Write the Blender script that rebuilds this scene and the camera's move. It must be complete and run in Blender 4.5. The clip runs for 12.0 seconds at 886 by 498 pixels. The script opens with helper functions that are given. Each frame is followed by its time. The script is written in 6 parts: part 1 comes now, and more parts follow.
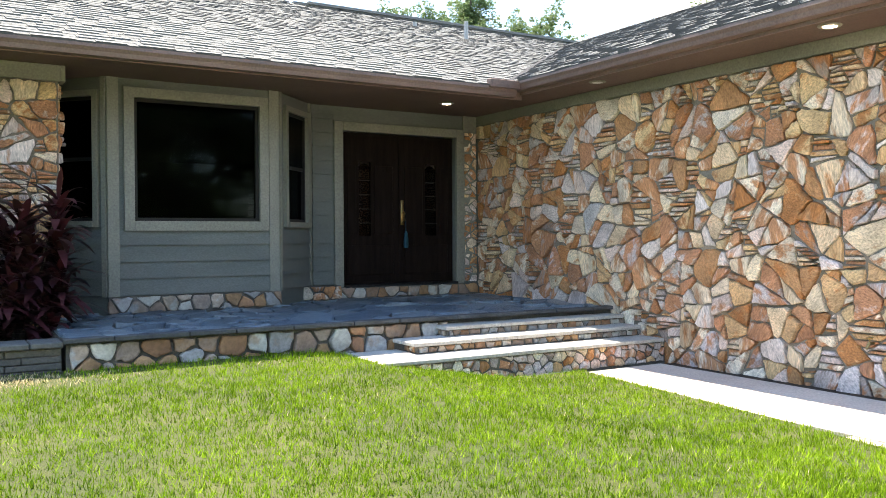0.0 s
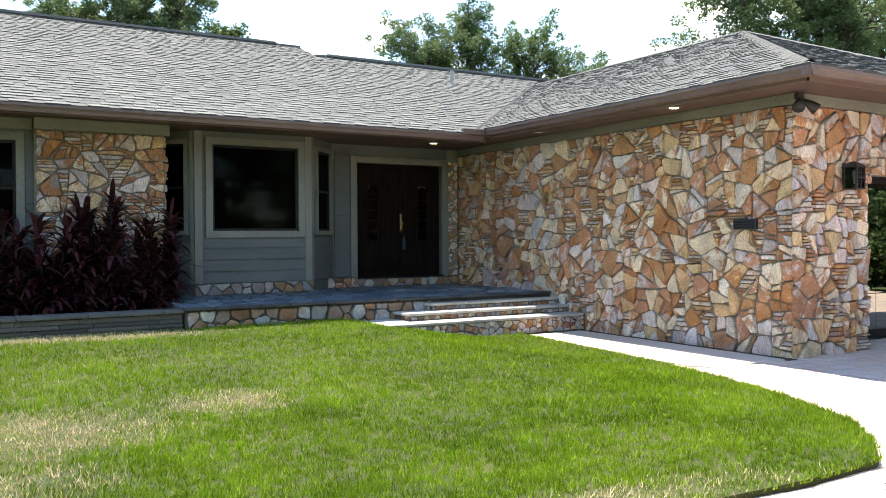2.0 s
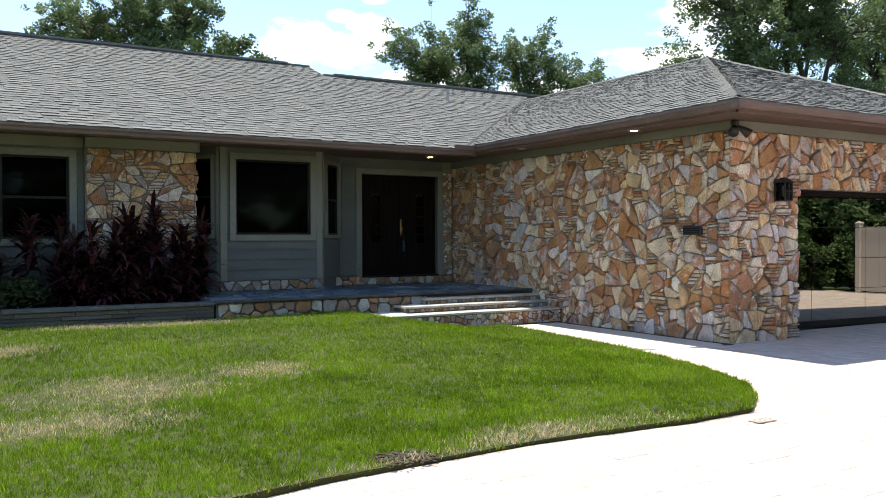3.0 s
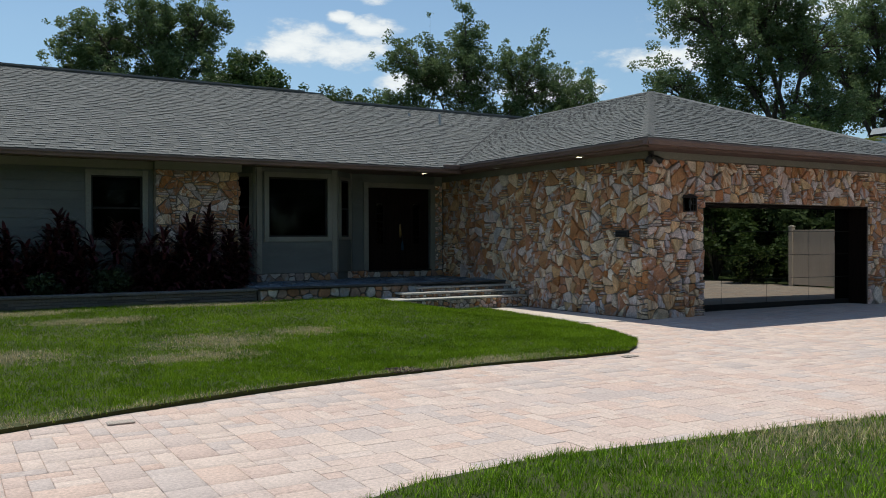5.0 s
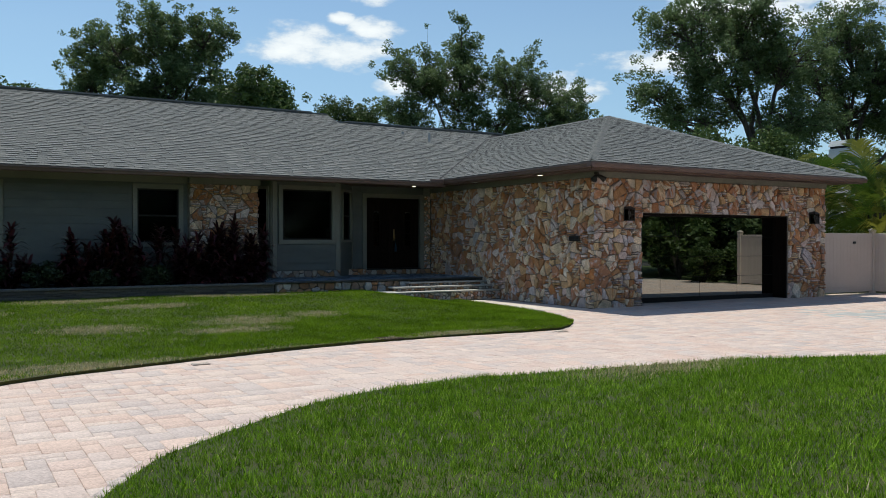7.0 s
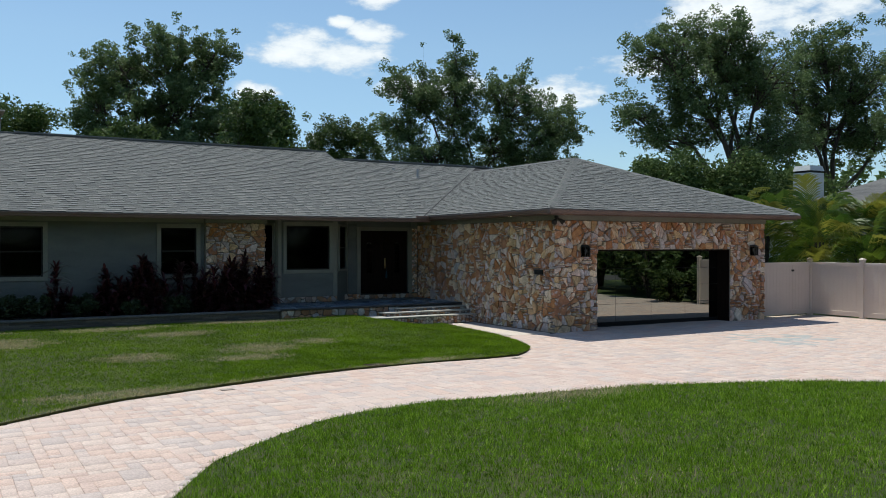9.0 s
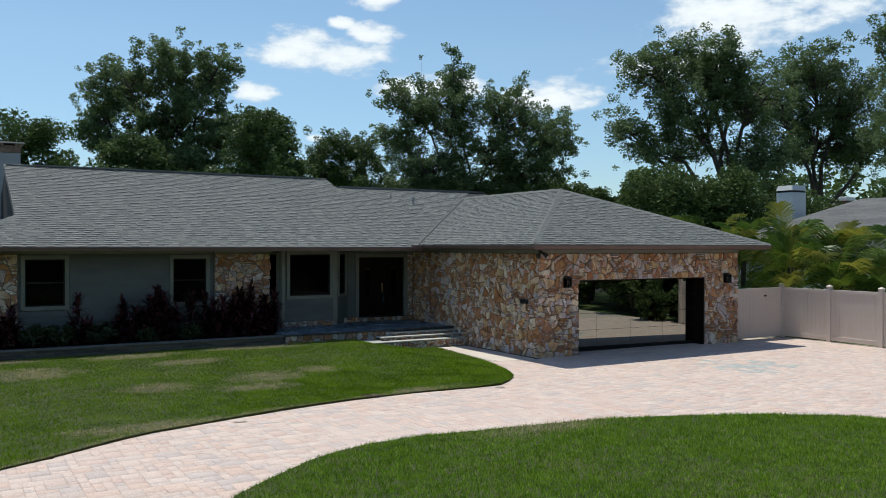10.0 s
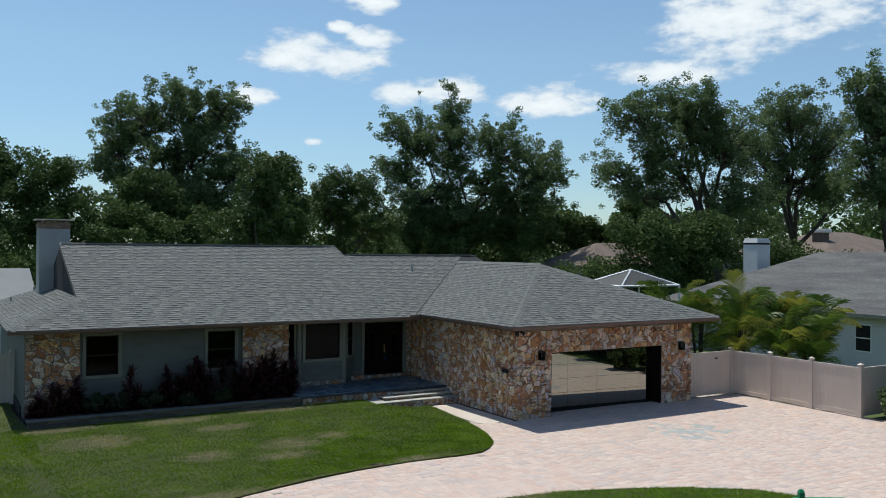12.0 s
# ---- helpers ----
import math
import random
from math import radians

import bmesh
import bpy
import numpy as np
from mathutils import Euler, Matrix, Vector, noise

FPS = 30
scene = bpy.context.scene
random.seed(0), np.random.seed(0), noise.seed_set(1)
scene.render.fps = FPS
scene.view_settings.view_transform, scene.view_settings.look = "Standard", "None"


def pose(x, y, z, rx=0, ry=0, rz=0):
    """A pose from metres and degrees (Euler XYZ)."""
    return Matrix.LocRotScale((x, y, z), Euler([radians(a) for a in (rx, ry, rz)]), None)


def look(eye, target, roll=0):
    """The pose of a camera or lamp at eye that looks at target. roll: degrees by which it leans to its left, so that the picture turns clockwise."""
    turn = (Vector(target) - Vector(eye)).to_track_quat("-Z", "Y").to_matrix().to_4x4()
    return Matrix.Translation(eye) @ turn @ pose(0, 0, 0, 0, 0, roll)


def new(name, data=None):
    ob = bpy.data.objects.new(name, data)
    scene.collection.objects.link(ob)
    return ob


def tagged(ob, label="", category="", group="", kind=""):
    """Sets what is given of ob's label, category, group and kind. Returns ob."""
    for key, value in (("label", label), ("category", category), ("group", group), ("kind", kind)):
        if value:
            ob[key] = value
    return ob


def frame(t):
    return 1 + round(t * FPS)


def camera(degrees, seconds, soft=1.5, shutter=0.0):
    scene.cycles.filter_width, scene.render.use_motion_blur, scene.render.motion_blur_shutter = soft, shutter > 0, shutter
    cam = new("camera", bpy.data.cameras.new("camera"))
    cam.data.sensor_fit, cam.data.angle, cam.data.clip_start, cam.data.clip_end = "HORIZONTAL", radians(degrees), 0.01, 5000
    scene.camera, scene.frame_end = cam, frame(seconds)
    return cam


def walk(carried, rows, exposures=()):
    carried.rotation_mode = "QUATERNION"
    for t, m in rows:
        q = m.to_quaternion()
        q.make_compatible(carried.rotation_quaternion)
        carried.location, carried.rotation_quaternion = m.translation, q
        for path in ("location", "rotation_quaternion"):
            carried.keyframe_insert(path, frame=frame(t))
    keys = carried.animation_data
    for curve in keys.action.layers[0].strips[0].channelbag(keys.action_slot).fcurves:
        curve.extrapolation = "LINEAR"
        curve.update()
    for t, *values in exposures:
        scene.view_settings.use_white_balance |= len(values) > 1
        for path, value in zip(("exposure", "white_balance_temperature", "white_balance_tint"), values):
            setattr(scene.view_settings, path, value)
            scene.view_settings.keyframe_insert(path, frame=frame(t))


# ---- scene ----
cam = camera(55.2, 12.0, 0.95)
PATH = [
    (0, (2.995, 1.377, 1.278), (4.028, 3.09, 1.25), -0.3),
    (0.5, (2.551, 0.531, 1.284), (3.584, 2.243, 1.257), -0.2),
    (1, (2.111, -0.304, 1.307), (3.143, 1.409, 1.278), -0.1),
    (1.5, (1.698, -1.109, 1.334), (2.729, 0.605, 1.306), -0.1),
    (2, (1.303, -1.889, 1.351), (2.331, -0.174, 1.323), -0.3),
    (2.5, (0.895, -2.666, 1.353), (1.923, -0.951, 1.327), -0.2),
    (3, (0.505, -3.451, 1.372), (1.53, -1.734, 1.349), -0.2),
    (5, (-1.183, -6.658, 1.38), (-0.158, -4.941, 1.359), -0.2),
    (5.5, (-1.565, -7.471, 1.331), (-0.541, -5.753, 1.311), -0.1),
    (6, (-1.938, -8.227, 1.345), (-0.913, -6.51, 1.327), -0.1),
    (6.5, (-2.283, -8.977, 1.37), (-1.26, -7.259, 1.352), -0.1),
    (7, (-2.598, -9.68, 1.411), (-1.572, -7.963, 1.394), -0.0),
    (9, (-3.734, -12.425, 2.164), (-2.707, -10.709, 2.155), 0.0),
    (9.5, (-4.111, -13.165, 2.514), (-3.082, -11.45, 2.506), 0.1),
    (10, (-4.419, -13.948, 2.985), (-3.391, -12.232, 2.978), 0.1),
    (10.5, (-4.881, -14.758, 3.546), (-3.85, -13.043, 3.542), 0.2),
    (11, (-5.335, -15.703, 4.117), (-4.306, -13.987, 4.114), 0.3),
    (11.5, (-5.907, -16.685, 4.703), (-4.877, -14.971, 4.704), 0.4),
    (12, (-6.515, -17.633, 5.34), (-5.482, -15.92, 5.344), 0.5),
]
EXPOSURES = [(0.0, 2.33, 7350, 11), (1.0, 2.00, 7300, 10), (2.0, 1.72, 7100, 9), (2.5, 1.54, 7020, 9), (3.2, 0.9, 6930, 8), (4.0, 0.25, 6750, 6),
             (4.8, -0.15, 6620, 5), (5.5, -0.08, 6560, 4), (7.0, -0.05, 6500, 4), (9.0, -0.02, 6440, 4), (10.5, -0.03, 6400, 4), (12.0, -0.12, 6360, 4)]
walk(cam, [(t, look(eye, target, roll)) for t, eye, target, roll in PATH], EXPOSURES)

# ---------------------------------------------------------------- light
SUN = Vector((-0.04, 0.385, 1.0)).normalized()
sun_data = bpy.data.lights.new("sun", "SUN")
sun_data.energy, sun_data.angle, sun_data.color = 4.6, radians(0.55), (1.0, 0.95, 0.87)
sun_ob = new("sun", sun_data)
sun_ob.matrix_world = look(SUN * 60, (0, 0, 0))

world = bpy.data.worlds.new("sky")
scene.world = world
world.use_nodes = True
wt = world.node_tree
wt.nodes.clear()


def node(tree, kind, **values):
    n = tree.nodes.new(kind)
    for key, value in values.items():
        if key in n.inputs:
            n.inputs[key].default_value = value
    return n


def calc(tree, op, a, b=0.0, c=0.0):
    n = tree.nodes.new("ShaderNodeMath")
    n.operation = op
    for i, v in enumerate((a, b, c)):
        if isinstance(v, (int, float)):
            n.inputs[i].default_value = v
        else:
            tree.links.new(v, n.inputs[i])
    return n.outputs[0]


def build_sky():
    sky = wt.nodes.new("ShaderNodeTexSky")
    sky.sky_type = "NISHITA"
    sky.sun_disc = False
    sky.sun_elevation, sky.sun_rotation = radians(68), radians(-6)
    sky.air_density, sky.dust_density, sky.ozone_density = 1.15, 0.1, 3.2
    co = wt.nodes.new("ShaderNodeTexCoord")
    sep = wt.nodes.new("ShaderNodeSeparateXYZ")
    wt.links.new(co.outputs["Generated"], sep.inputs[0])
    az = calc(wt, "MULTIPLY", calc(wt, "ARCTAN2", sep.outputs[0], sep.outputs[1]), 57.2958)
    el = calc(wt, "MULTIPLY", calc(wt, "ARCSINE", sep.outputs[2]), 57.2958)
    comb = wt.nodes.new("ShaderNodeCombineXYZ")
    wt.links.new(calc(wt, "MULTIPLY", az, 0.16), comb.inputs[0])
    wt.links.new(calc(wt, "MULTIPLY", el, 0.34), comb.inputs[1])
    noise_big = node(wt, "ShaderNodeTexNoise", Scale=2.3, Detail=8.0, Roughness=0.58)
    wt.links.new(comb.outputs[0], noise_big.inputs["Vector"])
    field = None
    for a, e, ra, re in ((21.4, 12.9, 3.4, 1.5), (24.4, 12.6, 3.6, 1.3), (26.2, 14.0, 2.2, 0.8), (26.0, 16.4, 2.6, 0.9), (24.0, 14.6, 1.0, 0.5), (50.0, 14.4, 6.0, 2.6), (56.0, 16.5, 8.0, 3.6), (46.0, 11.6, 5.0, 1.0),
                         (31.6, 10.6, 3.0, 1.2), (28.0, 10.4, 1.8, 1.0), (38.0, 10.0, 4.0, 1.2), (18.4, 10.0, 1.7, 0.8), (22.3, 7.2, 0.7, 0.35), (-40, 20, 14, 4), (95, 18, 16, 5), (150, 22, 18, 6), (-120, 17, 20, 5), (215, 25, 12, 4)):
        da = calc(wt, "DIVIDE", calc(wt, "SUBTRACT", az, a), ra)
        de = calc(wt, "DIVIDE", calc(wt, "SUBTRACT", el, e), re)
        blob = calc(wt, "SUBTRACT", 1.0, calc(wt, "ADD", calc(wt, "MULTIPLY", da, da), calc(wt, "MULTIPLY", de, de)))
        blob = calc(wt, "MAXIMUM", blob, -1.5)
        field = blob if field is None else calc(wt, "MAXIMUM", field, blob)
    field = calc(wt, "ADD", field, calc(wt, "MULTIPLY", calc(wt, "SUBTRACT", noise_big.outputs["Fac"], 0.50), 3.6))
    ramp = wt.nodes.new("ShaderNodeMapRange")
    ramp.interpolation_type = "SMOOTHSTEP"
    ramp.inputs[1].default_value, ramp.inputs[2].default_value = -0.1, 0.95
    ramp.inputs[4].default_value = 0.93
    wt.links.new(field, ramp.inputs[0])
    # humid blue air low over the horizon
    low = wt.nodes.new("ShaderNodeMapRange")
    low.inputs[1].default_value, low.inputs[2].default_value = 0.0, 13.0
    wt.links.new(el, low.inputs[0])
    air = wt.nodes.new("ShaderNodeMix")
    air.data_type = "RGBA"
    wt.links.new(low.outputs[0], air.inputs["Factor"])
    air.inputs["A"].default_value, air.inputs["B"].default_value = (0.66, 0.80, 1.00, 1), (1.0, 1.0, 1.0, 1)
    blue = wt.nodes.new("ShaderNodeMix")
    blue.data_type, blue.blend_type = "RGBA", "MULTIPLY"
    blue.inputs["Factor"].default_value = 1.0
    wt.links.new(sky.outputs[0], blue.inputs["A"])
    wt.links.new(air.outputs["Result"], blue.inputs["B"])
    # thicker cloud is whiter, thin edges and bases greyer
    body = wt.nodes.new("ShaderNodeMapRange")
    body.inputs[1].default_value, body.inputs[2].default_value = 0.1, 1.5
    wt.links.new(field, body.inputs[0])
    white = wt.nodes.new("ShaderNodeMix")
    white.data_type = "RGBA"
    wt.links.new(body.outputs[0], white.inputs["Factor"])
    white.inputs["A"].default_value, white.inputs["B"].default_value = (6.2, 6.7, 7.5, 1), (9.0, 9.1, 9.3, 1)
    mix = wt.nodes.new("ShaderNodeMix")
    mix.data_type = "RGBA"
    wt.links.new(ramp.outputs[0], mix.inputs["Factor"])
    wt.links.new(blue.outputs["Result"], mix.inputs["A"])
    wt.links.new(white.outputs["Result"], mix.inputs["B"])
    bg = wt.nodes.new("ShaderNodeBackground")
    bg.inputs[1].default_value = 0.120
    out = wt.nodes.new("ShaderNodeOutputWorld")
    wt.links.new(mix.outputs["Result"], bg.inputs[0])
    wt.links.new(bg.outputs[0], out.inputs[0])


build_sky()


# ---------------------------------------------------------------- materials
def surface(name, low, high, scale=2.0, fine=30.0, rough=0.8, bump=0.25, spots=None, pick="", palette=(), stretch=(1, 1, 1), metal=0.0, spec=0.4, leaf=0.0, tint=0.55, detail=5.0, drift=True, grit=(0.72, 1.15), turned=False):
    """A worked surface: two colours mixed by a broad and a fine noise; pick 'object' or 'island' takes a base colour from the palette piece by piece."""
    m = bpy.data.materials.new(name)
    m.use_nodes = True
    t = m.node_tree
    bsdf = t.nodes["Principled BSDF"]
    co = t.nodes.new("ShaderNodeTexCoord")
    vec = t.nodes.new("ShaderNodeMapping")
    vec.inputs["Scale"].default_value = stretch
    t.links.new(co.outputs["Object"], vec.inputs["Vector"])
    rnd = None
    if pick == "object":
        rnd = t.nodes.new("ShaderNodeObjectInfo").outputs["Random"]
    elif pick == "island":
        rnd = t.nodes.new("ShaderNodeNewGeometry").outputs["Random Per Island"]
    if turned:
        spin = t.nodes.new("ShaderNodeVectorRotate")
        spin.inputs["Axis"].default_value = (0.71, 0.71, 0.0)
        t.links.new(co.outputs["Object"], spin.inputs["Vector"])
        t.links.new(calc(t, "MULTIPLY", rnd, 61.0), spin.inputs["Angle"])
        t.links.new(spin.outputs[0], vec.inputs["Vector"])
    broad = node(t, "ShaderNodeTexNoise", Scale=scale, Detail=detail, Roughness=0.6)
    small = node(t, "ShaderNodeTexNoise", Scale=fine, Detail=4.0, Roughness=0.65)
    if rnd is not None and drift:
        off = t.nodes.new("ShaderNodeVectorMath")
        off.operation = "ADD"
        spread = t.nodes.new("ShaderNodeCombineXYZ")
        for i, k in enumerate((37.0, 91.0, 53.0)):
            t.links.new(calc(t, "MULTIPLY", rnd, k), spread.inputs[i])
        t.links.new(vec.outputs[0], off.inputs[0])
        t.links.new(spread.outputs[0], off.inputs[1])
        where = off.outputs[0]
    else:
        where = vec.outputs[0]
    t.links.new(where, broad.inputs["Vector"])
    t.links.new(where, small.inputs["Vector"])
    ramp = t.nodes.new("ShaderNodeValToRGB")
    ramp.color_ramp.elements[0].position, ramp.color_ramp.elements[1].position = 0.34, 0.68
    ramp.color_ramp.elements[0].color, ramp.color_ramp.elements[1].color = (*low, 1), (*high, 1)
    t.links.new(broad.outputs["Fac"], ramp.inputs["Fac"])
    colour = ramp.outputs["Color"]
    if rnd is not None and palette:
        pal = t.nodes.new("ShaderNodeValToRGB")
        pal.color_ramp.interpolation = "CONSTANT"
        while len(pal.color_ramp.elements) < len(palette):
            pal.color_ramp.elements.new(0.5)
        for i, c in enumerate(palette):
            pal.color_ramp.elements[i].position = i / len(palette)
            pal.color_ramp.elements[i].color = (*c, 1)
        t.links.new(rnd, pal.inputs["Fac"])
        mix = t.nodes.new("ShaderNodeMix")
        mix.data_type = "RGBA"
        mix.inputs["Factor"].default_value = tint
        t.links.new(pal.outputs["Color"], mix.inputs["A"])
        t.links.new(colour, mix.inputs["B"])
        if spots:
            # a streak colour that shows through on part of each piece
            cut = t.nodes.new("ShaderNodeValToRGB")
            cut.color_ramp.elements[0].position, cut.color_ramp.elements[1].position = 0.475, 0.585
            share = calc(t, "MULTIPLY", calc(t, "FRACT", calc(t, "MULTIPLY", rnd, 7.31)), 0.34)
            t.links.new(calc(t, "ADD", broad.outputs["Fac"], calc(t, "SUBTRACT", share, 0.18)), cut.inputs["Fac"])
            t.links.new(calc(t, "MULTIPLY", cut.outputs["Color"], tint), mix.inputs["Factor"])
            mix.inputs["B"].default_value = (*spots, 1)
            link = [l for l in t.links if l.to_socket == mix.inputs["B"]]
            for l in link:
                t.links.remove(l)
        colour = mix.outputs["Result"]
    if turned:
        # slow change of tone across each piece
        cloud = node(t, "ShaderNodeTexNoise", Scale=scale * 0.45, Detail=3.0, Roughness=0.5)
        t.links.new(where, cloud.inputs["Vector"])
        tone = t.nodes.new("ShaderNodeMapRange")
        tone.inputs[1].default_value, tone.inputs[2].default_value = 0.3, 0.7
        tone.inputs[3].default_value, tone.inputs[4].default_value = 0.66, 1.26
        t.links.new(cloud.outputs["Fac"], tone.inputs[0])
        wash = t.nodes.new("ShaderNodeMix")
        wash.data_type, wash.blend_type = "RGBA", "MULTIPLY"
        wash.inputs["Factor"].default_value = 1.0
        t.links.new(colour, wash.inputs["A"])
        t.links.new(tone.outputs[0], wash.inputs["B"])
        colour = wash.outputs["Result"]
    grain = t.nodes.new("ShaderNodeMix")
    grain.data_type = "RGBA"
    grain.blend_type = "MULTIPLY"
    grain.inputs["Factor"].default_value = 1.0
    shade = t.nodes.new("ShaderNodeMapRange")
    shade.inputs[1].default_value, shade.inputs[2].default_value = 0.3, 0.7
    shade.inputs[3].default_value, shade.inputs[4].default_value = grit
    t.links.new(small.outputs["Fac"], shade.inputs[0])
    t.links.new(colour, grain.inputs["A"])
    t.links.new(shade.outputs[0], grain.inputs["B"])
    t.links.new(grain.outputs["Result"], bsdf.inputs["Base Color"])
    bsdf.inputs["Roughness"].default_value = rough
    bsdf.inputs["Metallic"].default_value = metal
    bsdf.inputs["Specular IOR Level"].default_value = spec
    if bump:
        b = node(t, "ShaderNodeBump", Strength=bump, Distance=0.02)
        t.links.new(small.outputs["Fac"], b.inputs["Height"])
        t.links.new(b.outputs[0], bsdf.inputs["Normal"])
    if leaf:
        tr = t.nodes.new("ShaderNodeBsdfTranslucent")
        t.links.new(grain.outputs["Result"], tr.inputs["Color"])
        mx = t.nodes.new("ShaderNodeMixShader")
        mx.inputs[0].default_value = leaf
        t.links.new(bsdf.outputs[0], mx.inputs[1])
        t.links.new(tr.outputs[0], mx.inputs[2])
        t.links.new(mx.outputs[0], t.nodes["Material Output"].inputs["Surface"])
    return m


def glass(name, tint, gloss, ior=1.5):
    """Tinted pane: clear through its tint, with a Fresnel reflection."""
    m = bpy.data.materials.new(name)
    m.use_nodes = True
    t = m.node_tree
    t.nodes.remove(t.nodes["Principled BSDF"])
    see = node(t, "ShaderNodeBsdfTransparent", Color=(*tint, 1))
    shine = node(t, "ShaderNodeBsdfGlossy", Color=(*gloss, 1), Roughness=0.0)
    fres = node(t, "ShaderNodeFresnel", IOR=ior)
    mx = t.nodes.new("ShaderNodeMixShader")
    t.links.new(fres.outputs[0], mx.inputs[0])
    t.links.new(see.outputs[0], mx.inputs[1])
    t.links.new(shine.outputs[0], mx.inputs[2])
    t.links.new(mx.outputs[0], t.nodes["Material Output"].inputs["Surface"])
    return m


def mirror(name, colour, rough):
    m = bpy.data.materials.new(name)
    m.use_nodes = True
    b = m.node_tree.nodes["Principled BSDF"]
    b.inputs["Base Color"].default_value = (*colour, 1)
    b.inputs["Metallic"].default_value, b.inputs["Roughness"].default_value = 1.0, rough
    return m


def glow(name, colour, strength):
    m = bpy.data.materials.new(name)
    m.use_nodes = True
    b = m.node_tree.nodes["Principled BSDF"]
    b.inputs["Emission Color"].default_value, b.inputs["Emission Strength"].default_value = (*colour, 1), strength
    return m


STONE_PAL = ((0.73, 0.55, 0.37), (0.80, 0.69, 0.56), (0.63, 0.40, 0.21), (0.58, 0.52, 0.52), (0.80, 0.64, 0.45), (0.50, 0.26, 0.12), (0.68, 0.59, 0.57), (0.73, 0.51, 0.28),
             (0.83, 0.74, 0.62), (0.56, 0.47, 0.44), (0.55, 0.52, 0.51), (0.72, 0.60, 0.47), (0.34, 0.27, 0.24), (0.74, 0.58, 0.51), (0.78, 0.65, 0.50), (0.70, 0.60, 0.55))
M_STONE = surface("flagstone_face", (0.4, 0.3, 0.2), (0.5, 0.4, 0.3), 4.6, 30, 0.85, 0.9, spots=(0.47, 0.18, 0.055), pick="object", palette=STONE_PAL, stretch=(2.2, 2.2, 0.5), tint=0.85, detail=12.0, grit=(0.52, 1.30), turned=True)
M_STONE_REST = surface("flagstone_face_rest", (0.4, 0.3, 0.2), (0.5, 0.4, 0.3), 4.6, 30, 0.85, 0.9, spots=(0.47, 0.18, 0.055), pick="island", palette=STONE_PAL, stretch=(2.2, 2.2, 0.5), tint=0.85, detail=12.0, grit=(0.52, 1.30), turned=True)
M_PALE = surface("pale_fieldstone", (0.4, 0.3, 0.2), (0.5, 0.4, 0.3), 6.0, 30, 0.85, 0.5, spots=(0.36, 0.20, 0.10), pick="object",
                 palette=((0.38, 0.37, 0.35), (0.46, 0.45, 0.41), (0.34, 0.18, 0.10), (0.30, 0.29, 0.28), (0.50, 0.47, 0.41), (0.30, 0.21, 0.16), (0.40, 0.39, 0.38), (0.42, 0.25, 0.13)), tint=0.5, turned=True)
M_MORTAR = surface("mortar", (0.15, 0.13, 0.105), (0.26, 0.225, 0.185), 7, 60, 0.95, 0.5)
M_SLATE = surface("slate_paving", (0.060, 0.085, 0.111), (0.170, 0.212, 0.246), 4, 40, 0.38, 0.35, pick="object",
                  palette=((0.09, 0.13, 0.17), (0.15, 0.20, 0.25), (0.07, 0.10, 0.14), (0.21, 0.25, 0.28)), tint=0.45, stretch=(1, 2.5, 1))
M_EDGE = surface("dark_edge_stone", (0.05, 0.05, 0.052), (0.10, 0.10, 0.10), 4, 50, 0.85, 0.5)
M_COPING = surface("weathered_coping", (0.095, 0.093, 0.083), (0.155, 0.150, 0.135), 3, 40, 0.85, 0.5)
M_LEDGE = surface("thin_ledge_stone", (0.128, 0.120, 0.104), (0.216, 0.200, 0.176), 5, 40, 0.9, 0.6, pick="object", palette=((0.088, 0.084, 0.076), (0.128, 0.116, 0.096), (0.060, 0.058, 0.054)), tint=0.25)
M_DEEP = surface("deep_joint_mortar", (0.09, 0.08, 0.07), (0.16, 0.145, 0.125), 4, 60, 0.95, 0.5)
M_TREAD = surface("step_stone", (0.36, 0.34, 0.31), (0.52, 0.50, 0.46), 3, 40, 0.8, 0.4)
SHINGLE_PAL = ((0.136, 0.142, 0.139), (0.163, 0.166, 0.160), (0.124, 0.131, 0.130), (0.180, 0.182, 0.174), (0.150, 0.155, 0.151), (0.143, 0.149, 0.146))
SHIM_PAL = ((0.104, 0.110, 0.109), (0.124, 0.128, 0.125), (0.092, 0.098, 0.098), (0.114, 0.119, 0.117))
M_SHINGLE = surface("asphalt_shingle", (0.134, 0.140, 0.138), (0.170, 0.173, 0.167), 0.7, 160, 0.92, 0.5, pick="island", palette=SHINGLE_PAL, tint=0.2)
M_SHINGLE_ONE = surface("asphalt_shingle_single", (0.134, 0.140, 0.138), (0.170, 0.173, 0.167), 0.7, 160, 0.92, 0.5, pick="object", palette=SHINGLE_PAL, tint=0.2)
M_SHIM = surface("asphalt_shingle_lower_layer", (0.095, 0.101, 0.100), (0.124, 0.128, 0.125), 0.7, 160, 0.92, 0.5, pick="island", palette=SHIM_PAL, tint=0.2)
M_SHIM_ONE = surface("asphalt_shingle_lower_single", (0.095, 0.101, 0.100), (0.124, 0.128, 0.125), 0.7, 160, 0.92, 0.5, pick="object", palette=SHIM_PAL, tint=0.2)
M_FELT = surface("roof_felt", (0.022, 0.022, 0.024), (0.04, 0.04, 0.042), 2, 60, 0.95, 0.2)
# Asphalt cut edge, coloured darker still to draw the shadow line below each shingle.
M_SHADOW_BUTT = surface("shingle_edge_with_shadow", (0.060, 0.061, 0.063), (0.085, 0.086, 0.087), 2, 60, 0.95, 0.2)
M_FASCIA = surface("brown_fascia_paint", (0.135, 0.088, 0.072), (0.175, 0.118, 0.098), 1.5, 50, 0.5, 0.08)
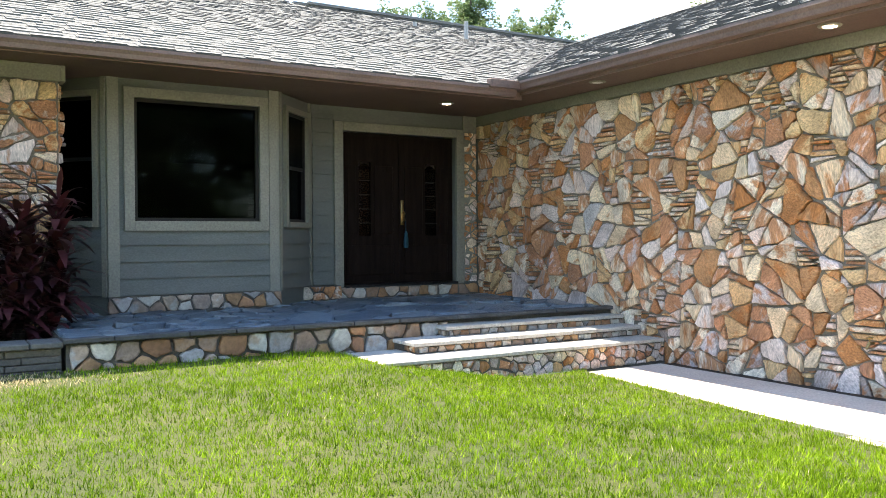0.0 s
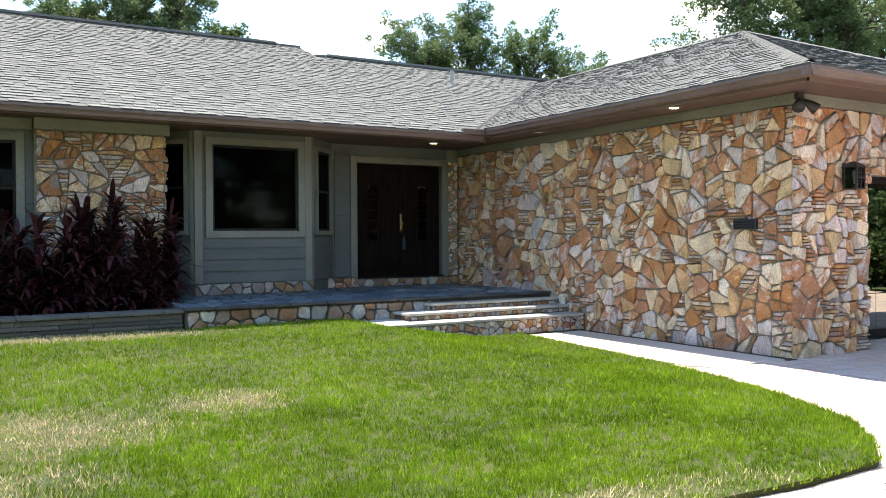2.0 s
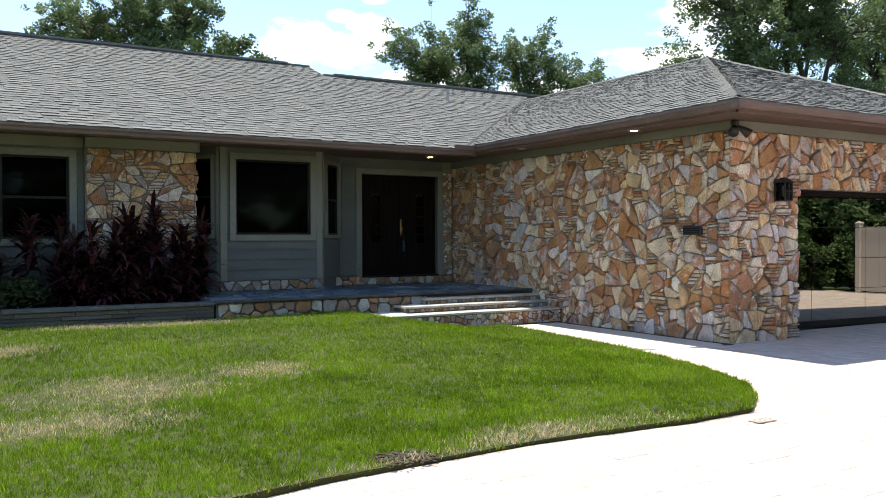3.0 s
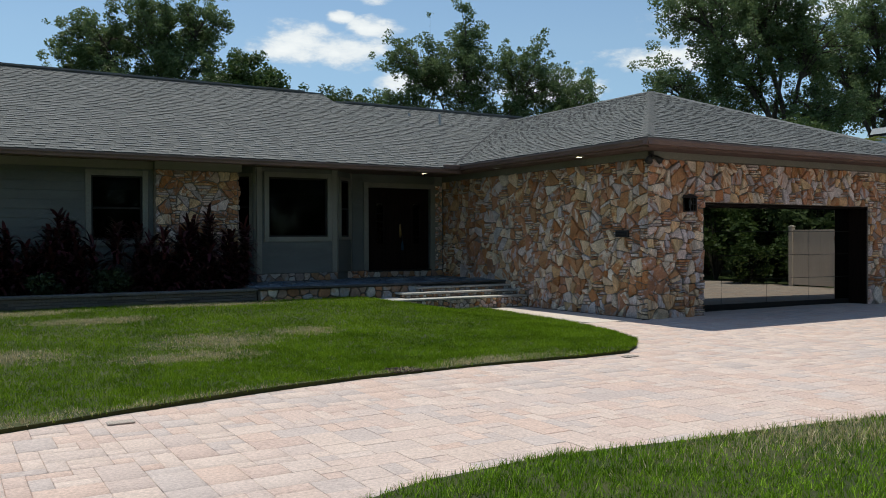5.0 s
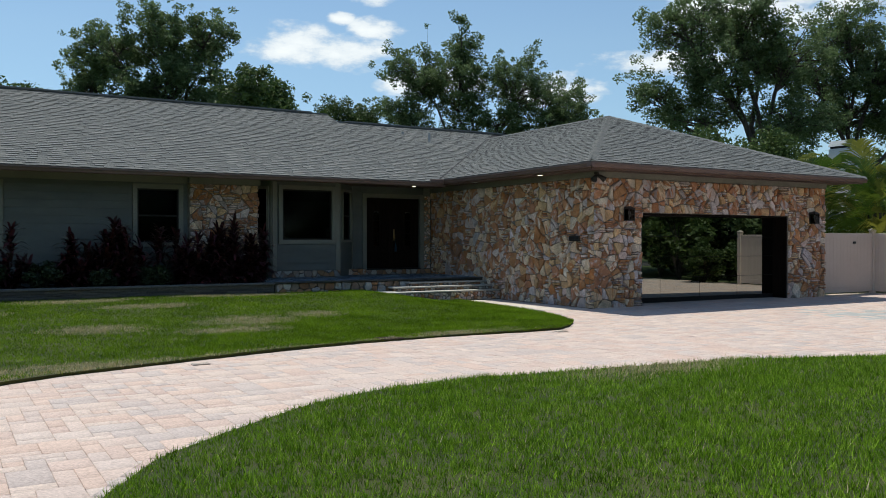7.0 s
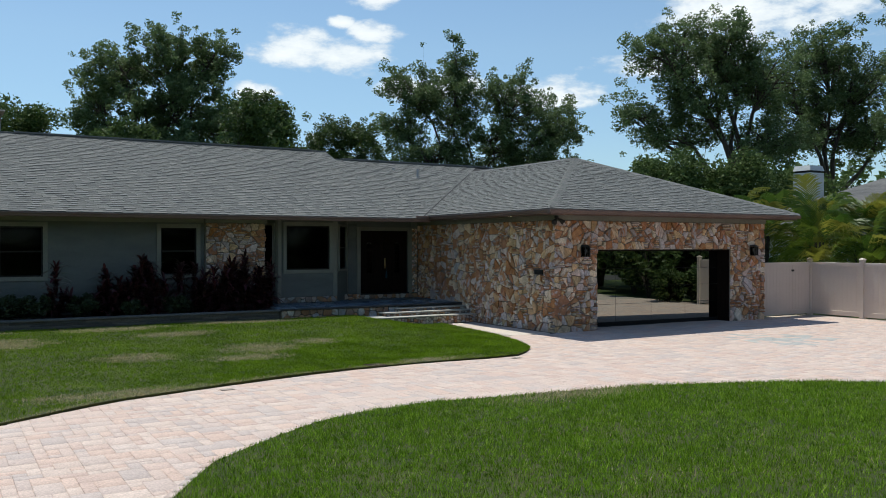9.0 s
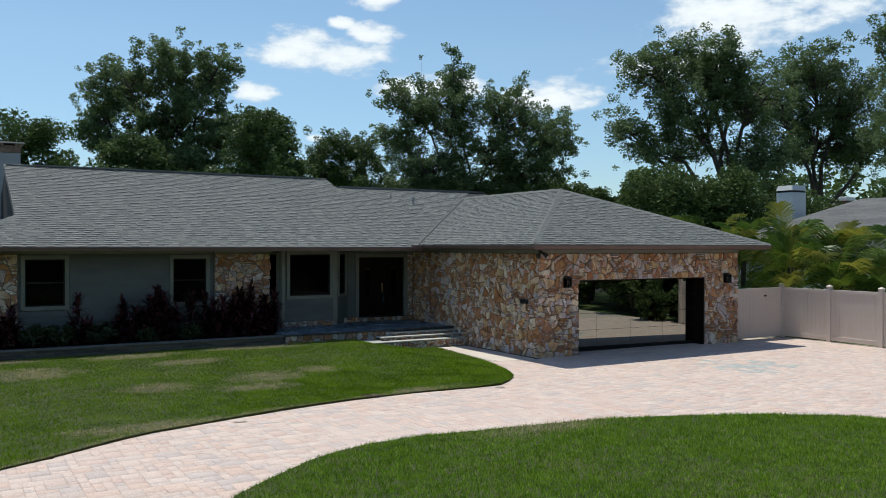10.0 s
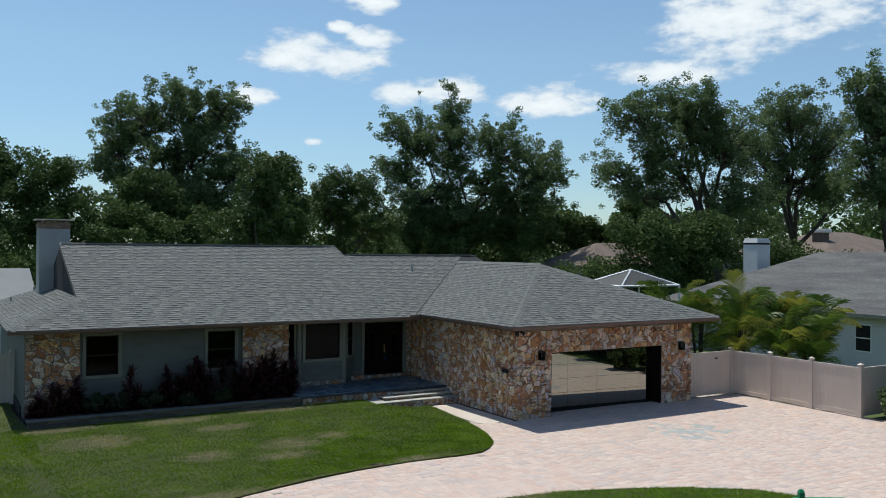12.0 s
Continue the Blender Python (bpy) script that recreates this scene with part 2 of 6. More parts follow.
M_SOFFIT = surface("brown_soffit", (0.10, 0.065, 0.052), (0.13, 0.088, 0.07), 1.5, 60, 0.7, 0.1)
M_SIDING = surface("sage_siding_paint", (0.108, 0.122, 0.112), (0.140, 0.153, 0.140), 1.2, 45, 0.6, 0.10, stretch=(1, 1, 3))
M_TRIM = surface("beige_trim_paint", (0.190, 0.192, 0.162), (0.232, 0.234, 0.196), 1.5, 50, 0.55, 0.08)
M_DOOR = surface("dark_mahogany", (0.007, 0.004, 0.003), (0.015, 0.009, 0.007), 3, 40, 0.7, 0.15, stretch=(6, 6, 0.6), spec=0.08)
M_DARK = surface("dark_interior", (0.03, 0.028, 0.026), (0.05, 0.045, 0.04), 2, 30, 0.9, 0.0)
M_FRAME = surface("bronze_window_frame", (0.010, 0.010, 0.010), (0.018, 0.016, 0.015), 4, 60, 0.5, 0.05, spec=0.2)
M_PANE = glass("window_glass", (0.30, 0.32, 0.32), (0.40, 0.44, 0.46), 1.25)
M_LEADED = glass("leaded_glass", (0.25, 0.25, 0.25), (0.5, 0.5, 0.5), 1.4)
M_MIRROR = mirror("mirrored_garage_glass", (0.31, 0.32, 0.29), 0.012)
M_BLACK = surface("black_iron", (0.018, 0.017, 0.016), (0.03, 0.028, 0.026), 5, 60, 0.5, 0.1)
M_BRASS = surface("aged_brass", (0.30, 0.20, 0.08), (0.45, 0.32, 0.14), 8, 60, 0.35, 0.05, metal=1.0)
M_TEAL = surface("teal_tassel", (0.0, 0.03, 0.055), (0.0, 0.05, 0.08), 8, 60, 0.7, 0.1)
PAVER_PAL = ((0.563, 0.410, 0.350), (0.601, 0.467, 0.407), (0.543, 0.438, 0.397), (0.640, 0.513, 0.445), (0.485, 0.419, 0.397), (0.611, 0.438, 0.360), (0.582, 0.476, 0.426), (0.621, 0.494, 0.426))
M_PAVER = surface("tumbled_paver", (0.466, 0.358, 0.312), (0.621, 0.504, 0.445), 1.0, 45, 0.85, 0.35, pick="island", palette=PAVER_PAL, tint=0.42)
M_PAVER_ONE = surface("tumbled_paver_single", (0.466, 0.358, 0.312), (0.621, 0.504, 0.445), 1.0, 45, 0.85, 0.35, pick="object", palette=PAVER_PAL, tint=0.42)
M_PAVER_GREY = surface("stained_paver", (0.323, 0.342, 0.335), (0.475, 0.475, 0.456), 1.0, 45, 0.75, 0.35, pick="island", palette=((0.372, 0.372, 0.352), (0.45, 0.437, 0.41), (0.40, 0.385, 0.37)), tint=0.4)
M_SAND = surface("joint_sand", (0.40, 0.345, 0.30), (0.50, 0.43, 0.375), 2, 80, 0.95, 0.3)
M_CONCRETE = surface("pale_concrete", (0.55, 0.47, 0.41), (0.66, 0.58, 0.51), 1.0, 50, 0.9, 0.25)
M_VINYL = surface("tan_vinyl", (0.53, 0.45, 0.39), (0.59, 0.51, 0.45), 0.8, 30, 0.45, 0.02, grit=(0.95, 1.03))
M_LEAFY = surface("soil_and_thatch", (0.030, 0.042, 0.008), (0.060, 0.066, 0.016), 1.2, 60, 0.95, 0.6)
M_FIELD = surface("distant_grass", (0.05, 0.085, 0.02), (0.10, 0.12, 0.04), 0.15, 4, 0.95, 0.3)
M_MULCH = surface("bark_mulch", (0.03, 0.02, 0.014), (0.07, 0.045, 0.03), 6, 50, 0.95, 0.6)
M_BARK = surface("oak_bark", (0.055, 0.045, 0.036), (0.12, 0.10, 0.085), 3, 25, 0.95, 0.6, stretch=(3, 3, 0.6))
M_OAK = surface("oak_leaf", (0.085, 0.140, 0.048), (0.185, 0.250, 0.098), 0.35, 12, 0.55, 0.0, pick="island", spec=0.3,
                palette=((0.085, 0.138, 0.058), (0.145, 0.200, 0.085), (0.215, 0.270, 0.125), (0.105, 0.155, 0.075)), tint=0.5, leaf=0.4)
M_BUSH = surface("lush_leaf", (0.040, 0.075, 0.018), (0.10, 0.15, 0.035), 0.5, 12, 0.5, 0.0, pick="island",
                 palette=((0.040, 0.080, 0.016), (0.080, 0.130, 0.030), (0.120, 0.165, 0.040), (0.050, 0.090, 0.026)), tint=0.4, leaf=0.25)
M_PALM = surface("palm_leaf", (0.08, 0.15, 0.02), (0.24, 0.30, 0.05), 0.8, 12, 0.45, 0.0, pick="object",
                 palette=((0.05, 0.11, 0.018), (0.17, 0.24, 0.03), (0.08, 0.15, 0.022), (0.36, 0.34, 0.06)), tint=0.25, leaf=0.25)
M_TI = surface("burgundy_leaf", (0.030, 0.010, 0.012), (0.08, 0.022, 0.026), 2.5, 20, 0.4, 0.0, pick="island",
               palette=((0.035, 0.010, 0.014), (0.09, 0.02, 0.028), (0.045, 0.022, 0.016), (0.11, 0.03, 0.034)), tint=0.4, leaf=0.15)
M_SHRUB = surface("dark_shrub_leaf", (0.014, 0.026, 0.008), (0.035, 0.055, 0.018), 0.8, 12, 0.5, 0.0, pick="island",
                  palette=((0.016, 0.030, 0.010), (0.030, 0.050, 0.016), (0.042, 0.062, 0.022)), tint=0.4, leaf=0.15)
M_WOODS = surface("woodland_leaf", (0.045, 0.085, 0.024), (0.13, 0.18, 0.055), 0.25, 12, 0.6, 0.0, pick="island", spec=0.15,
                  palette=((0.045, 0.085, 0.026), (0.080, 0.130, 0.040), (0.135, 0.185, 0.060), (0.060, 0.100, 0.034)), tint=0.5, leaf=0.3)
M_STEM = surface("grey_stem", (0.04, 0.034, 0.026), (0.08, 0.068, 0.055), 6, 40, 0.9, 0.3)
M_GRASS = surface("lawn_blade", (0.055, 0.12, 0.006), (0.27, 0.44, 0.035), 3.2, 9, 0.6, 0.0, pick="island", drift=False, spec=0.03,
                  palette=((0.040, 0.09, 0.006), (0.12, 0.235, 0.013), (0.23, 0.40, 0.028), (0.38, 0.56, 0.06), (0.155, 0.29, 0.016), (0.075, 0.15, 0.008)), tint=0.35, detail=6.0, leaf=0.2)
M_LAWN = surface("bright_lawn_blade", (0.036, 0.088, 0.003), (0.24, 0.38, 0.020), 1.3, 9, 0.6, 0.0, pick="island", drift=False, spec=0.03,
                 palette=((0.032, 0.070, 0.003), (0.135, 0.25, 0.008), (0.235, 0.385, 0.018), (0.40, 0.54, 0.05), (0.175, 0.305, 0.012), (0.075, 0.145, 0.005)), tint=0.5, detail=6.0, leaf=0.22)
M_STRAW = surface("dry_blade", (0.42, 0.35, 0.18), (0.66, 0.55, 0.34), 1.0, 14, 0.7, 0.0, pick="island", spec=0.15,
                  palette=((0.58, 0.47, 0.26), (0.44, 0.37, 0.18), (0.74, 0.62, 0.41)), tint=0.4, leaf=0.15)
M_RENDERED = surface("pale_stucco", (0.55, 0.56, 0.56), (0.63, 0.64, 0.64), 1.0, 70, 0.9, 0.25)
M_GREYWALL = surface("grey_painted_chimney", (0.33, 0.335, 0.33), (0.39, 0.395, 0.39), 1.0, 60, 0.8, 0.15)
M_BRICKRED = surface("worn_brick_cap", (0.16, 0.10, 0.075), (0.26, 0.19, 0.14), 8, 40, 0.9, 0.4)
M_FARROOF = surface("grey_far_roof", (0.07, 0.07, 0.074), (0.145, 0.145, 0.142), 0.5, 9, 0.9, 0.4, stretch=(0.6, 0.6, 7), grit=(0.62, 1.25))
M_TANROOF = surface("brown_far_roof", (0.13, 0.10, 0.085), (0.19, 0.145, 0.12), 0.7, 14, 0.9, 0.4)
M_METAL = surface("white_metal_roof", (0.085, 0.092, 0.10), (0.115, 0.122, 0.13), 0.6, 20, 0.4, 0.05)
M_GREEN = surface("green_painted_wood", (0.012, 0.18, 0.075), (0.02, 0.24, 0.10), 4, 50, 0.4, 0.08)
M_WHITE = surface("white_panel", (0.72, 0.73, 0.74), (0.80, 0.81, 0.82), 2, 40, 0.4, 0.03)
M_NAVY = surface("dark_print", (0.02, 0.03, 0.05), (0.03, 0.04, 0.07), 4, 40, 0.5, 0.0)
M_ASPHALT = surface("asphalt_road", (0.045, 0.045, 0.047), (0.07, 0.07, 0.07), 1.0, 60, 0.9, 0.4)
M_LAMP = glow("warm_lamp", (1.0, 0.82, 0.55), 5.0)
M_SCREEN = surface("pool_screen", (0.05, 0.05, 0.05), (0.07, 0.07, 0.07), 4, 60, 0.7, 0.0)


# ---------------------------------------------------------------- mesh tools
def part(name, bm, material, parent=None, label="", smooth=False):
    """Links a bmesh as one mesh object, under a thing or a part if one is given."""
    me = bpy.data.meshes.new(name)
    bm.to_mesh(me)
    bm.free()
    me.materials.append(material)
    if smooth:
        for p in me.polygons:
            p.use_smooth = True
    ob = new(name, me)
    if parent is not None:
        ob.parent = parent
    return tagged(ob, label)


def thing(name, at, label, category, group="", kind="", turn=0.0):
    ob = new(name)
    ob.location = at
    ob.rotation_euler = (0, 0, turn)
    ob.empty_display_size = 0.1
    return tagged(ob, label, category, group, kind)


def box(bm, x0, x1, y0, y1, z0, z1, bevel=0.0):
    v = [bm.verts.new((x, y, z)) for z in (z0, z1) for y in (y0, y1) for x in (x0, x1)]
    faces = [bm.faces.new([v[i] for i in f]) for f in ((0, 2, 3, 1), (4, 5, 7, 6), (0, 1, 5, 4), (2, 6, 7, 3), (0, 4, 6, 2), (1, 3, 7, 5))]
    if bevel:
        edges = list({e for f in faces for e in f.edges})
        bmesh.ops.bevel(bm, geom=edges, offset=bevel, segments=1, affect="EDGES")
    return bm


def boxes(*rows, bevel=0.0):
    bm = bmesh.new()
    for r in rows:
        box(bm, *r, bevel=bevel)
    return bm


def prism(bm, pts, lift):
    """A solid from a 3D polygon pushed along lift."""
    a = [bm.verts.new(p) for p in pts]
    b = [bm.verts.new(Vector(p) + Vector(lift)) for p in pts]
    bm.faces.new(a[::-1])
    bm.faces.new(b)
    n = len(a)
    for i in range(n):
        bm.faces.new((a[i], a[(i + 1) % n], b[(i + 1) % n], b[i]))
    return bm


def tube(bm, pts, radii, n=6, cap=True):
    rings = []
    for i, p in enumerate(pts):
        p = Vector(p)
        d = (Vector(pts[min(i + 1, len(pts) - 1)]) - Vector(pts[max(i - 1, 0)])).normalized()
        s = d.cross(Vector((0.13, 0.31, 0.94)))
        s = d.cross(Vector((1, 0, 0))) if s.length < 0.05 else s
        s.normalize()
        u = d.cross(s)
        rings.append([bm.verts.new(p + (s * math.cos(6.28318 * k / n) + u * math.sin(6.28318 * k / n)) * radii[i]) for k in range(n)])
    for a, b in zip(rings, rings[1:]):
        for k in range(n):
            bm.faces.new((a[k], a[(k + 1) % n], b[(k + 1) % n], b[k]))
    if cap:
        bm.faces.new(rings[0][::-1])
        bm.faces.new(rings[-1])
    return bm


def lathe(bm, at, profile, n=12):
    rings = [[bm.verts.new((at[0] + r * math.cos(6.28318 * k / n), at[1] + r * math.sin(6.28318 * k / n), at[2] + z)) for k in range(n)] for r, z in profile]
    for a, b in zip(rings, rings[1:]):
        for k in range(n):
            bm.faces.new((a[k], a[(k + 1) % n], b[(k + 1) % n], b[k]))
    bm.faces.new(rings[0][::-1])
    bm.faces.new(rings[-1])
    return bm


def raw(name, verts, faces, material, parent=None, label="", category="", kind="", size=0):
    """A large mesh straight from arrays; faces all of one size."""
    me = bpy.data.meshes.new(name)
    verts, faces = np.asarray(verts, dtype=np.float32), np.asarray(faces, dtype=np.int32)
    me.vertices.add(len(verts))
    me.vertices.foreach_set("co", verts.ravel())
    k = faces.shape[1]
    me.loops.add(faces.size)
    me.loops.foreach_set("vertex_index", faces.ravel())
    me.polygons.add(len(faces))
    me.polygons.foreach_set("loop_start", np.arange(0, faces.size, k, dtype=np.int32))
    me.update(calc_edges=True)
    me.materials.append(material)
    ob = new(name, me)
    if parent is not None:
        ob.parent = parent
    return tagged(ob, label, category, "", kind)


def clip(poly, a, b, c):
    """Keeps the part of a 2D polygon where a*u + b*v <= c."""
    out = []
    n = len(poly)
    for i in range(n):
        p, q = poly[i], poly[(i + 1) % n]
        dp, dq = a * p[0] + b * p[1] - c, a * q[0] + b * q[1] - c
        if dp <= 0:
            out.append(p)
        if (dp < 0 < dq) or (dq < 0 < dp):
            s = dp / (dp - dq)
            out.append((p[0] + (q[0] - p[0]) * s, p[1] + (q[1] - p[1]) * s))
    return out


def area(poly):
    return 0.5 * abs(sum(p[0] * q[1] - q[0] * p[1] for p, q in zip(poly, poly[1:] + poly[:1])))


def cells(u0, u1, v0, v1, r_min, r_max, rng, strips=0.0, tries=6000):
    """Irregular stones that fill a rectangle: cells of scattered seeds, the large ones cracked into angular pieces, some split into thin courses."""
    seeds = []
    for k in range(tries):
        r = rng.uniform(r_min, r_max)
        p = (rng.uniform(u0, u1), rng.uniform(v0, v1))
        if all((p[0] - q[0]) ** 2 + (p[1] - q[1]) ** 2 > (0.62 * (r + s)) ** 2 for q, s in seeds):
            seeds.append((p, r))
    out = []
    small = 0.9 * r_min * r_min
    for i, (p, r) in enumerate(seeds):
        poly = [(u0, v0), (u1, v0), (u1, v1), (u0, v1)]
        for j, (q, s) in enumerate(seeds):
            if i == j or abs(p[0] - q[0]) > 4.5 * r_max or abs(p[1] - q[1]) > 4.5 * r_max:
                continue
            c = 0.5 * (q[0] ** 2 + q[1] ** 2 - p[0] ** 2 - p[1] ** 2 - 0.5 * (s * s - r * r))
            poly = clip(poly, q[0] - p[0], q[1] - p[1], c)
            if len(poly) < 3:
                break
        if len(poly) < 3 or area(poly) < 0.0012:
            continue
        todo = [(poly, 0)]
        while todo:
            poly, depth = todo.pop()
            wide, tall = max(u for u, _ in poly) - min(u for u, _ in poly), max(v for _, v in poly) - min(v for _, v in poly)
            if strips and tall > 0.10 and rng.random() < strips and area(poly) < 0.085:
                v, top = min(y for _, y in poly), max(y for _, y in poly)
                while v < top - 0.01:
                    h = rng.uniform(0.03, 0.065)
                    piece = clip(clip(poly, 0, -1, -v), 0, 1, min(v + h, top))
                    if len(piece) >= 3 and area(piece) > 0.0012:
                        out.append((piece, True))
                    v += h
            elif strips and depth < 3 and area(poly) > small * rng.choice((0.5, 0.8, 1.2, 1.8, 2.6, 4.0)):
                # a straight crack, roughly across the longer way
                a = (0 if wide > tall else math.pi / 2) + rng.gauss(0, 0.42)
                nx, ny = math.cos(a), math.sin(a)
                cx, cy = sum(q[0] for q in poly) / len(poly), sum(q[1] for q in poly) / len(poly)
                c = nx * cx + ny * cy + rng.uniform(-0.2, 0.2) * min(wide, tall)
                for piece in (clip(poly, nx, ny, c), clip(poly, -nx, -ny, -c)):
                    if len(piece) >= 3 and area(piece) > 0.0015:
                        todo.append((piece, depth + 1))
            else:
                out.append((poly, False))
    rng.shuffle(out)
    return out


def inset(poly, d):
    """A convex polygon drawn in by d on every side."""
    if sum(p[0] * q[1] - q[0] * p[1] for p, q in zip(poly, poly[1:] + poly[:1])) < 0:
        poly = poly[::-1]
    out = poly
    for p, q in zip(poly, poly[1:] + poly[:1]):
        n = math.dist(p, q)
        if n < 1e-6:
            continue
        nx, ny = (q[1] - p[1]) / n, -(q[0] - p[0]) / n
        out = clip(out, nx, ny, nx * p[0] + ny * p[1] - d)
        if len(out) < 3:
            return []
    return out


def tidy(poly, least):
    """Drops corners that lie closer together than least."""
    out = []
    for p in poly:
        if not out or math.dist(p, out[-1]) > least:
            out.append(p)
    while len(out) > 3 and math.dist(out[0], out[-1]) <= least:
        out.pop()
    return out


def stone_bm(poly, to_world, rng, joint, depth, ragged=0.012, back=0.012):
    """One stone: a polygon of the wall plane with broken edges, a rounded arris and an uneven, slightly tilted face."""
    poly = tidy(inset(poly, joint), 0.018)
    if len(poly) < 3:
        return None
    cx, cy = sum(p[0] for p in poly) / len(poly), sum(p[1] for p in poly) / len(poly)
    shrunk = []
    for p, q in zip(poly, poly[1:] + poly[:1]):
        shrunk.append((p[0] + (cx - p[0]) * rng.uniform(0.0, 0.16), p[1] + (cy - p[1]) * rng.uniform(0.0, 0.16)))
        n = min(4, int(math.dist(p, q) / 0.065))
        for k in range(1, n + 1):
            s = (k + rng.uniform(-0.25, 0.25)) / (n + 1)
            shrunk.append((p[0] + (q[0] - p[0]) * s + rng.uniform(-ragged, ragged) * 0.55, p[1] + (q[1] - p[1]) * s + rng.uniform(-ragged, ragged) * 0.55))
    tu, tv = rng.uniform(-0.12, 0.12), rng.uniform(-0.12, 0.12)
    bm = bmesh.new()
    rows = []
    for k, d in ((0.0, -back), (0.0, depth - 0.011), (0.006, depth - 0.003), (0.016, depth)):
        row = []
        for p in shrunk:
            far = max(0.02, math.dist(p, (cx, cy)))
            s = max(0.4, 1 - k * rng.uniform(0.6, 1.5) / far)
            u, v = cx + (p[0] - cx) * s, cy + (p[1] - cy) * s
            lift = d + ((u - cx) * tu + (v - cy) * tv if d > 0 else 0)
            row.append(bm.verts.new(to_world(u, v, lift)))
        rows.append(row)
    n = len(shrunk)
    for a, b in zip(rows, rows[1:]):
        for i in range(n):
            bm.faces.new((a[i], a[(i + 1) % n], b[(i + 1) % n], b[i]))
    heart = bm.verts.new(to_world(cx, cy, depth + rng.uniform(-0.004, 0.008)))
    for i in range(n):
        bm.faces.new((rows[-1][i], rows[-1][(i + 1) % n], heart))
    bmesh.ops.recalc_face_normals(bm, faces=bm.faces)
    return bm


def stonework(parent, rects, to_world, rng, material, r=(0.06, 0.20), strips=0.13, depth=(0.012, 0.06), joint=0.0065, name="stone", most=300):
    """Lays stones over rectangles of a wall; past the given number they join into one mesh."""
    laid = []
    for u0, u1, v0, v1 in rects:
        laid += cells(u0, u1, v0, v1, r[0], r[1], rng, strips, tries=int(1500 + 300 * (u1 - u0) * (v1 - v0)))
    for poly, thin in laid[:most]:
        d = rng.uniform(*depth) + (rng.uniform(-0.01, 0.03) if thin else 0)
        bm = stone_bm(poly, to_world, rng, joint * (0.75 if thin else 1), d, 0.004 if thin else 0.02)
        if bm is not None:
            part(name, bm, material, parent)
    rest = bmesh.new()
    for poly, thin in laid[most:]:
        bm = stone_bm(poly, to_world, rng, joint, rng.uniform(*depth), 0.004 if thin else 0.02)
        if bm is not None:
            me = bpy.data.meshes.new("piece")
            bm.to_mesh(me)
            bm.free()
            rest.from_mesh(me)
            bpy.data.meshes.remove(me)
    if len(rest.verts):
        tagged(part("stone_rest", rest, M_STONE_REST, parent), kind="stuff")
    else:
        rest.free()


# ---------------------------------------------------------------- plan
WX, WY, WR = 9.40, 4.11, 17.17            # garage: side wall, front wall, right wall
EX, EY, ER, EM, EZ = 8.66, 3.38, 17.80, 9.11, 3.03   # eaves: garage side, garage front, garage right, main front; height over the garage
STAIN = (12.9, 0.2, 1.3, 0.95)            # grey-stained pavers before the garage: middle and half sizes
SLOPE = 0.395
DEEP = 0.20                                # the main roof reaches this much further down its slope
EZM = EZ - DEEP * SLOPE
EL = -4.65                                 # left eave of the main roof
HALF = (ER - EX) / 2
HIPX, HIPY, HIPZ = EX + HALF, EY + HALF, EZ + HALF * SLOPE
RIDGE_Y, RIDGE2_Y = 15.48, 14.62
GABLE_L, GABLE_R = -2.55, 8.05
WALL_Y, DOOR_Y, BAY_Y = 10.25, 11.08, 10.43
PATIO_Z, PATIO_Y, PATIO_X = 0.52, 8.36, 3.86
rng = random.Random(7)


def smooth(a, b, x):
    t = np.clip((x - a) / (b - a), 0, 1)
    return t * t * (3 - 2 * t)


LAWN_X = (-16, -9, -5, -3.09, -1.68, 0.0, 1.2, 2.44, 4.0, 5.3, 6.0, 6.45, 6.9, 7.35, 7.62, 7.85, 8.05, 8.18)
LAWN_Y = (-8.9, -4.6, -2.0, -1.0, -0.10, 0.42, 0.74, 0.98, 1.08, 0.99, 1.02, 1.34, 1.80, 2.75, 3.75, 5.00, 6.35, 7.46)
ISLE_X = (-3.2, -2.8, -2.4, -2.06, -1.39, -0.65, 0.2, 1.1, 2.1, 3.1, 4.1, 5.5, 7.0, 8.2, 9.4, 9.75, 9.95, 10.0)
ISLE_Y = (-8.6, -6.9, -5.9, -5.19, -4.12, -3.5, -2.88, -2.55, -2.47, -2.62, -2.72, -2.95, -3.5, -4.1, -5.0, -5.7, -6.8, -8.0)


def lawn_front(x):
    return np.interp(x, LAWN_X, LAWN_Y)


def lawn_back(x):
    return np.where(x > 6.12, 7.48, 8.42) + np.where(x < -4.25, 9.0, 0)


def lawn_height(x, y):
    rise = 0.24 * smooth(1.5, 8.2, y) * (1 - smooth(5.6, 7.6, x))
    return 0.035 + rise + 0.01 * np.sin(1.3 * x) * np.sin(1.1 * y)


def isle_top(x):
    return np.interp(x, ISLE_X, ISLE_Y)


def isle_height(x, y):
    return 0.035 + 0.05 * smooth(0, 2.5, isle_top(x) - y)


# ---------------------------------------------------------------- ground
def build_ground():
    ax = np.concatenate(([-3000, -900, -300, -120, -60, -40], np.linspace(-30, 60, 46), [80, 140, 300, 900, 3000]))
    ay = np.concatenate(([-3000, -900, -300, -120, -60], np.linspace(-40, 80, 61), [120, 300, 900, 3000]))
    gx, gy = np.meshgrid(ax, ay)
    verts = np.stack([gx.ravel(), gy.ravel(), np.full(gx.size, -0.06)], 1)
    w = len(ax)
    i = (np.arange(len(ay) - 1)[:, None] * w + np.arange(w - 1)[None]).ravel()
    raw("ground", verts, np.stack([i, i + 1, i + w + 1, i + w], 1), M_FIELD, None, "green grassy ground that runs to the horizon", "ground", "structure")


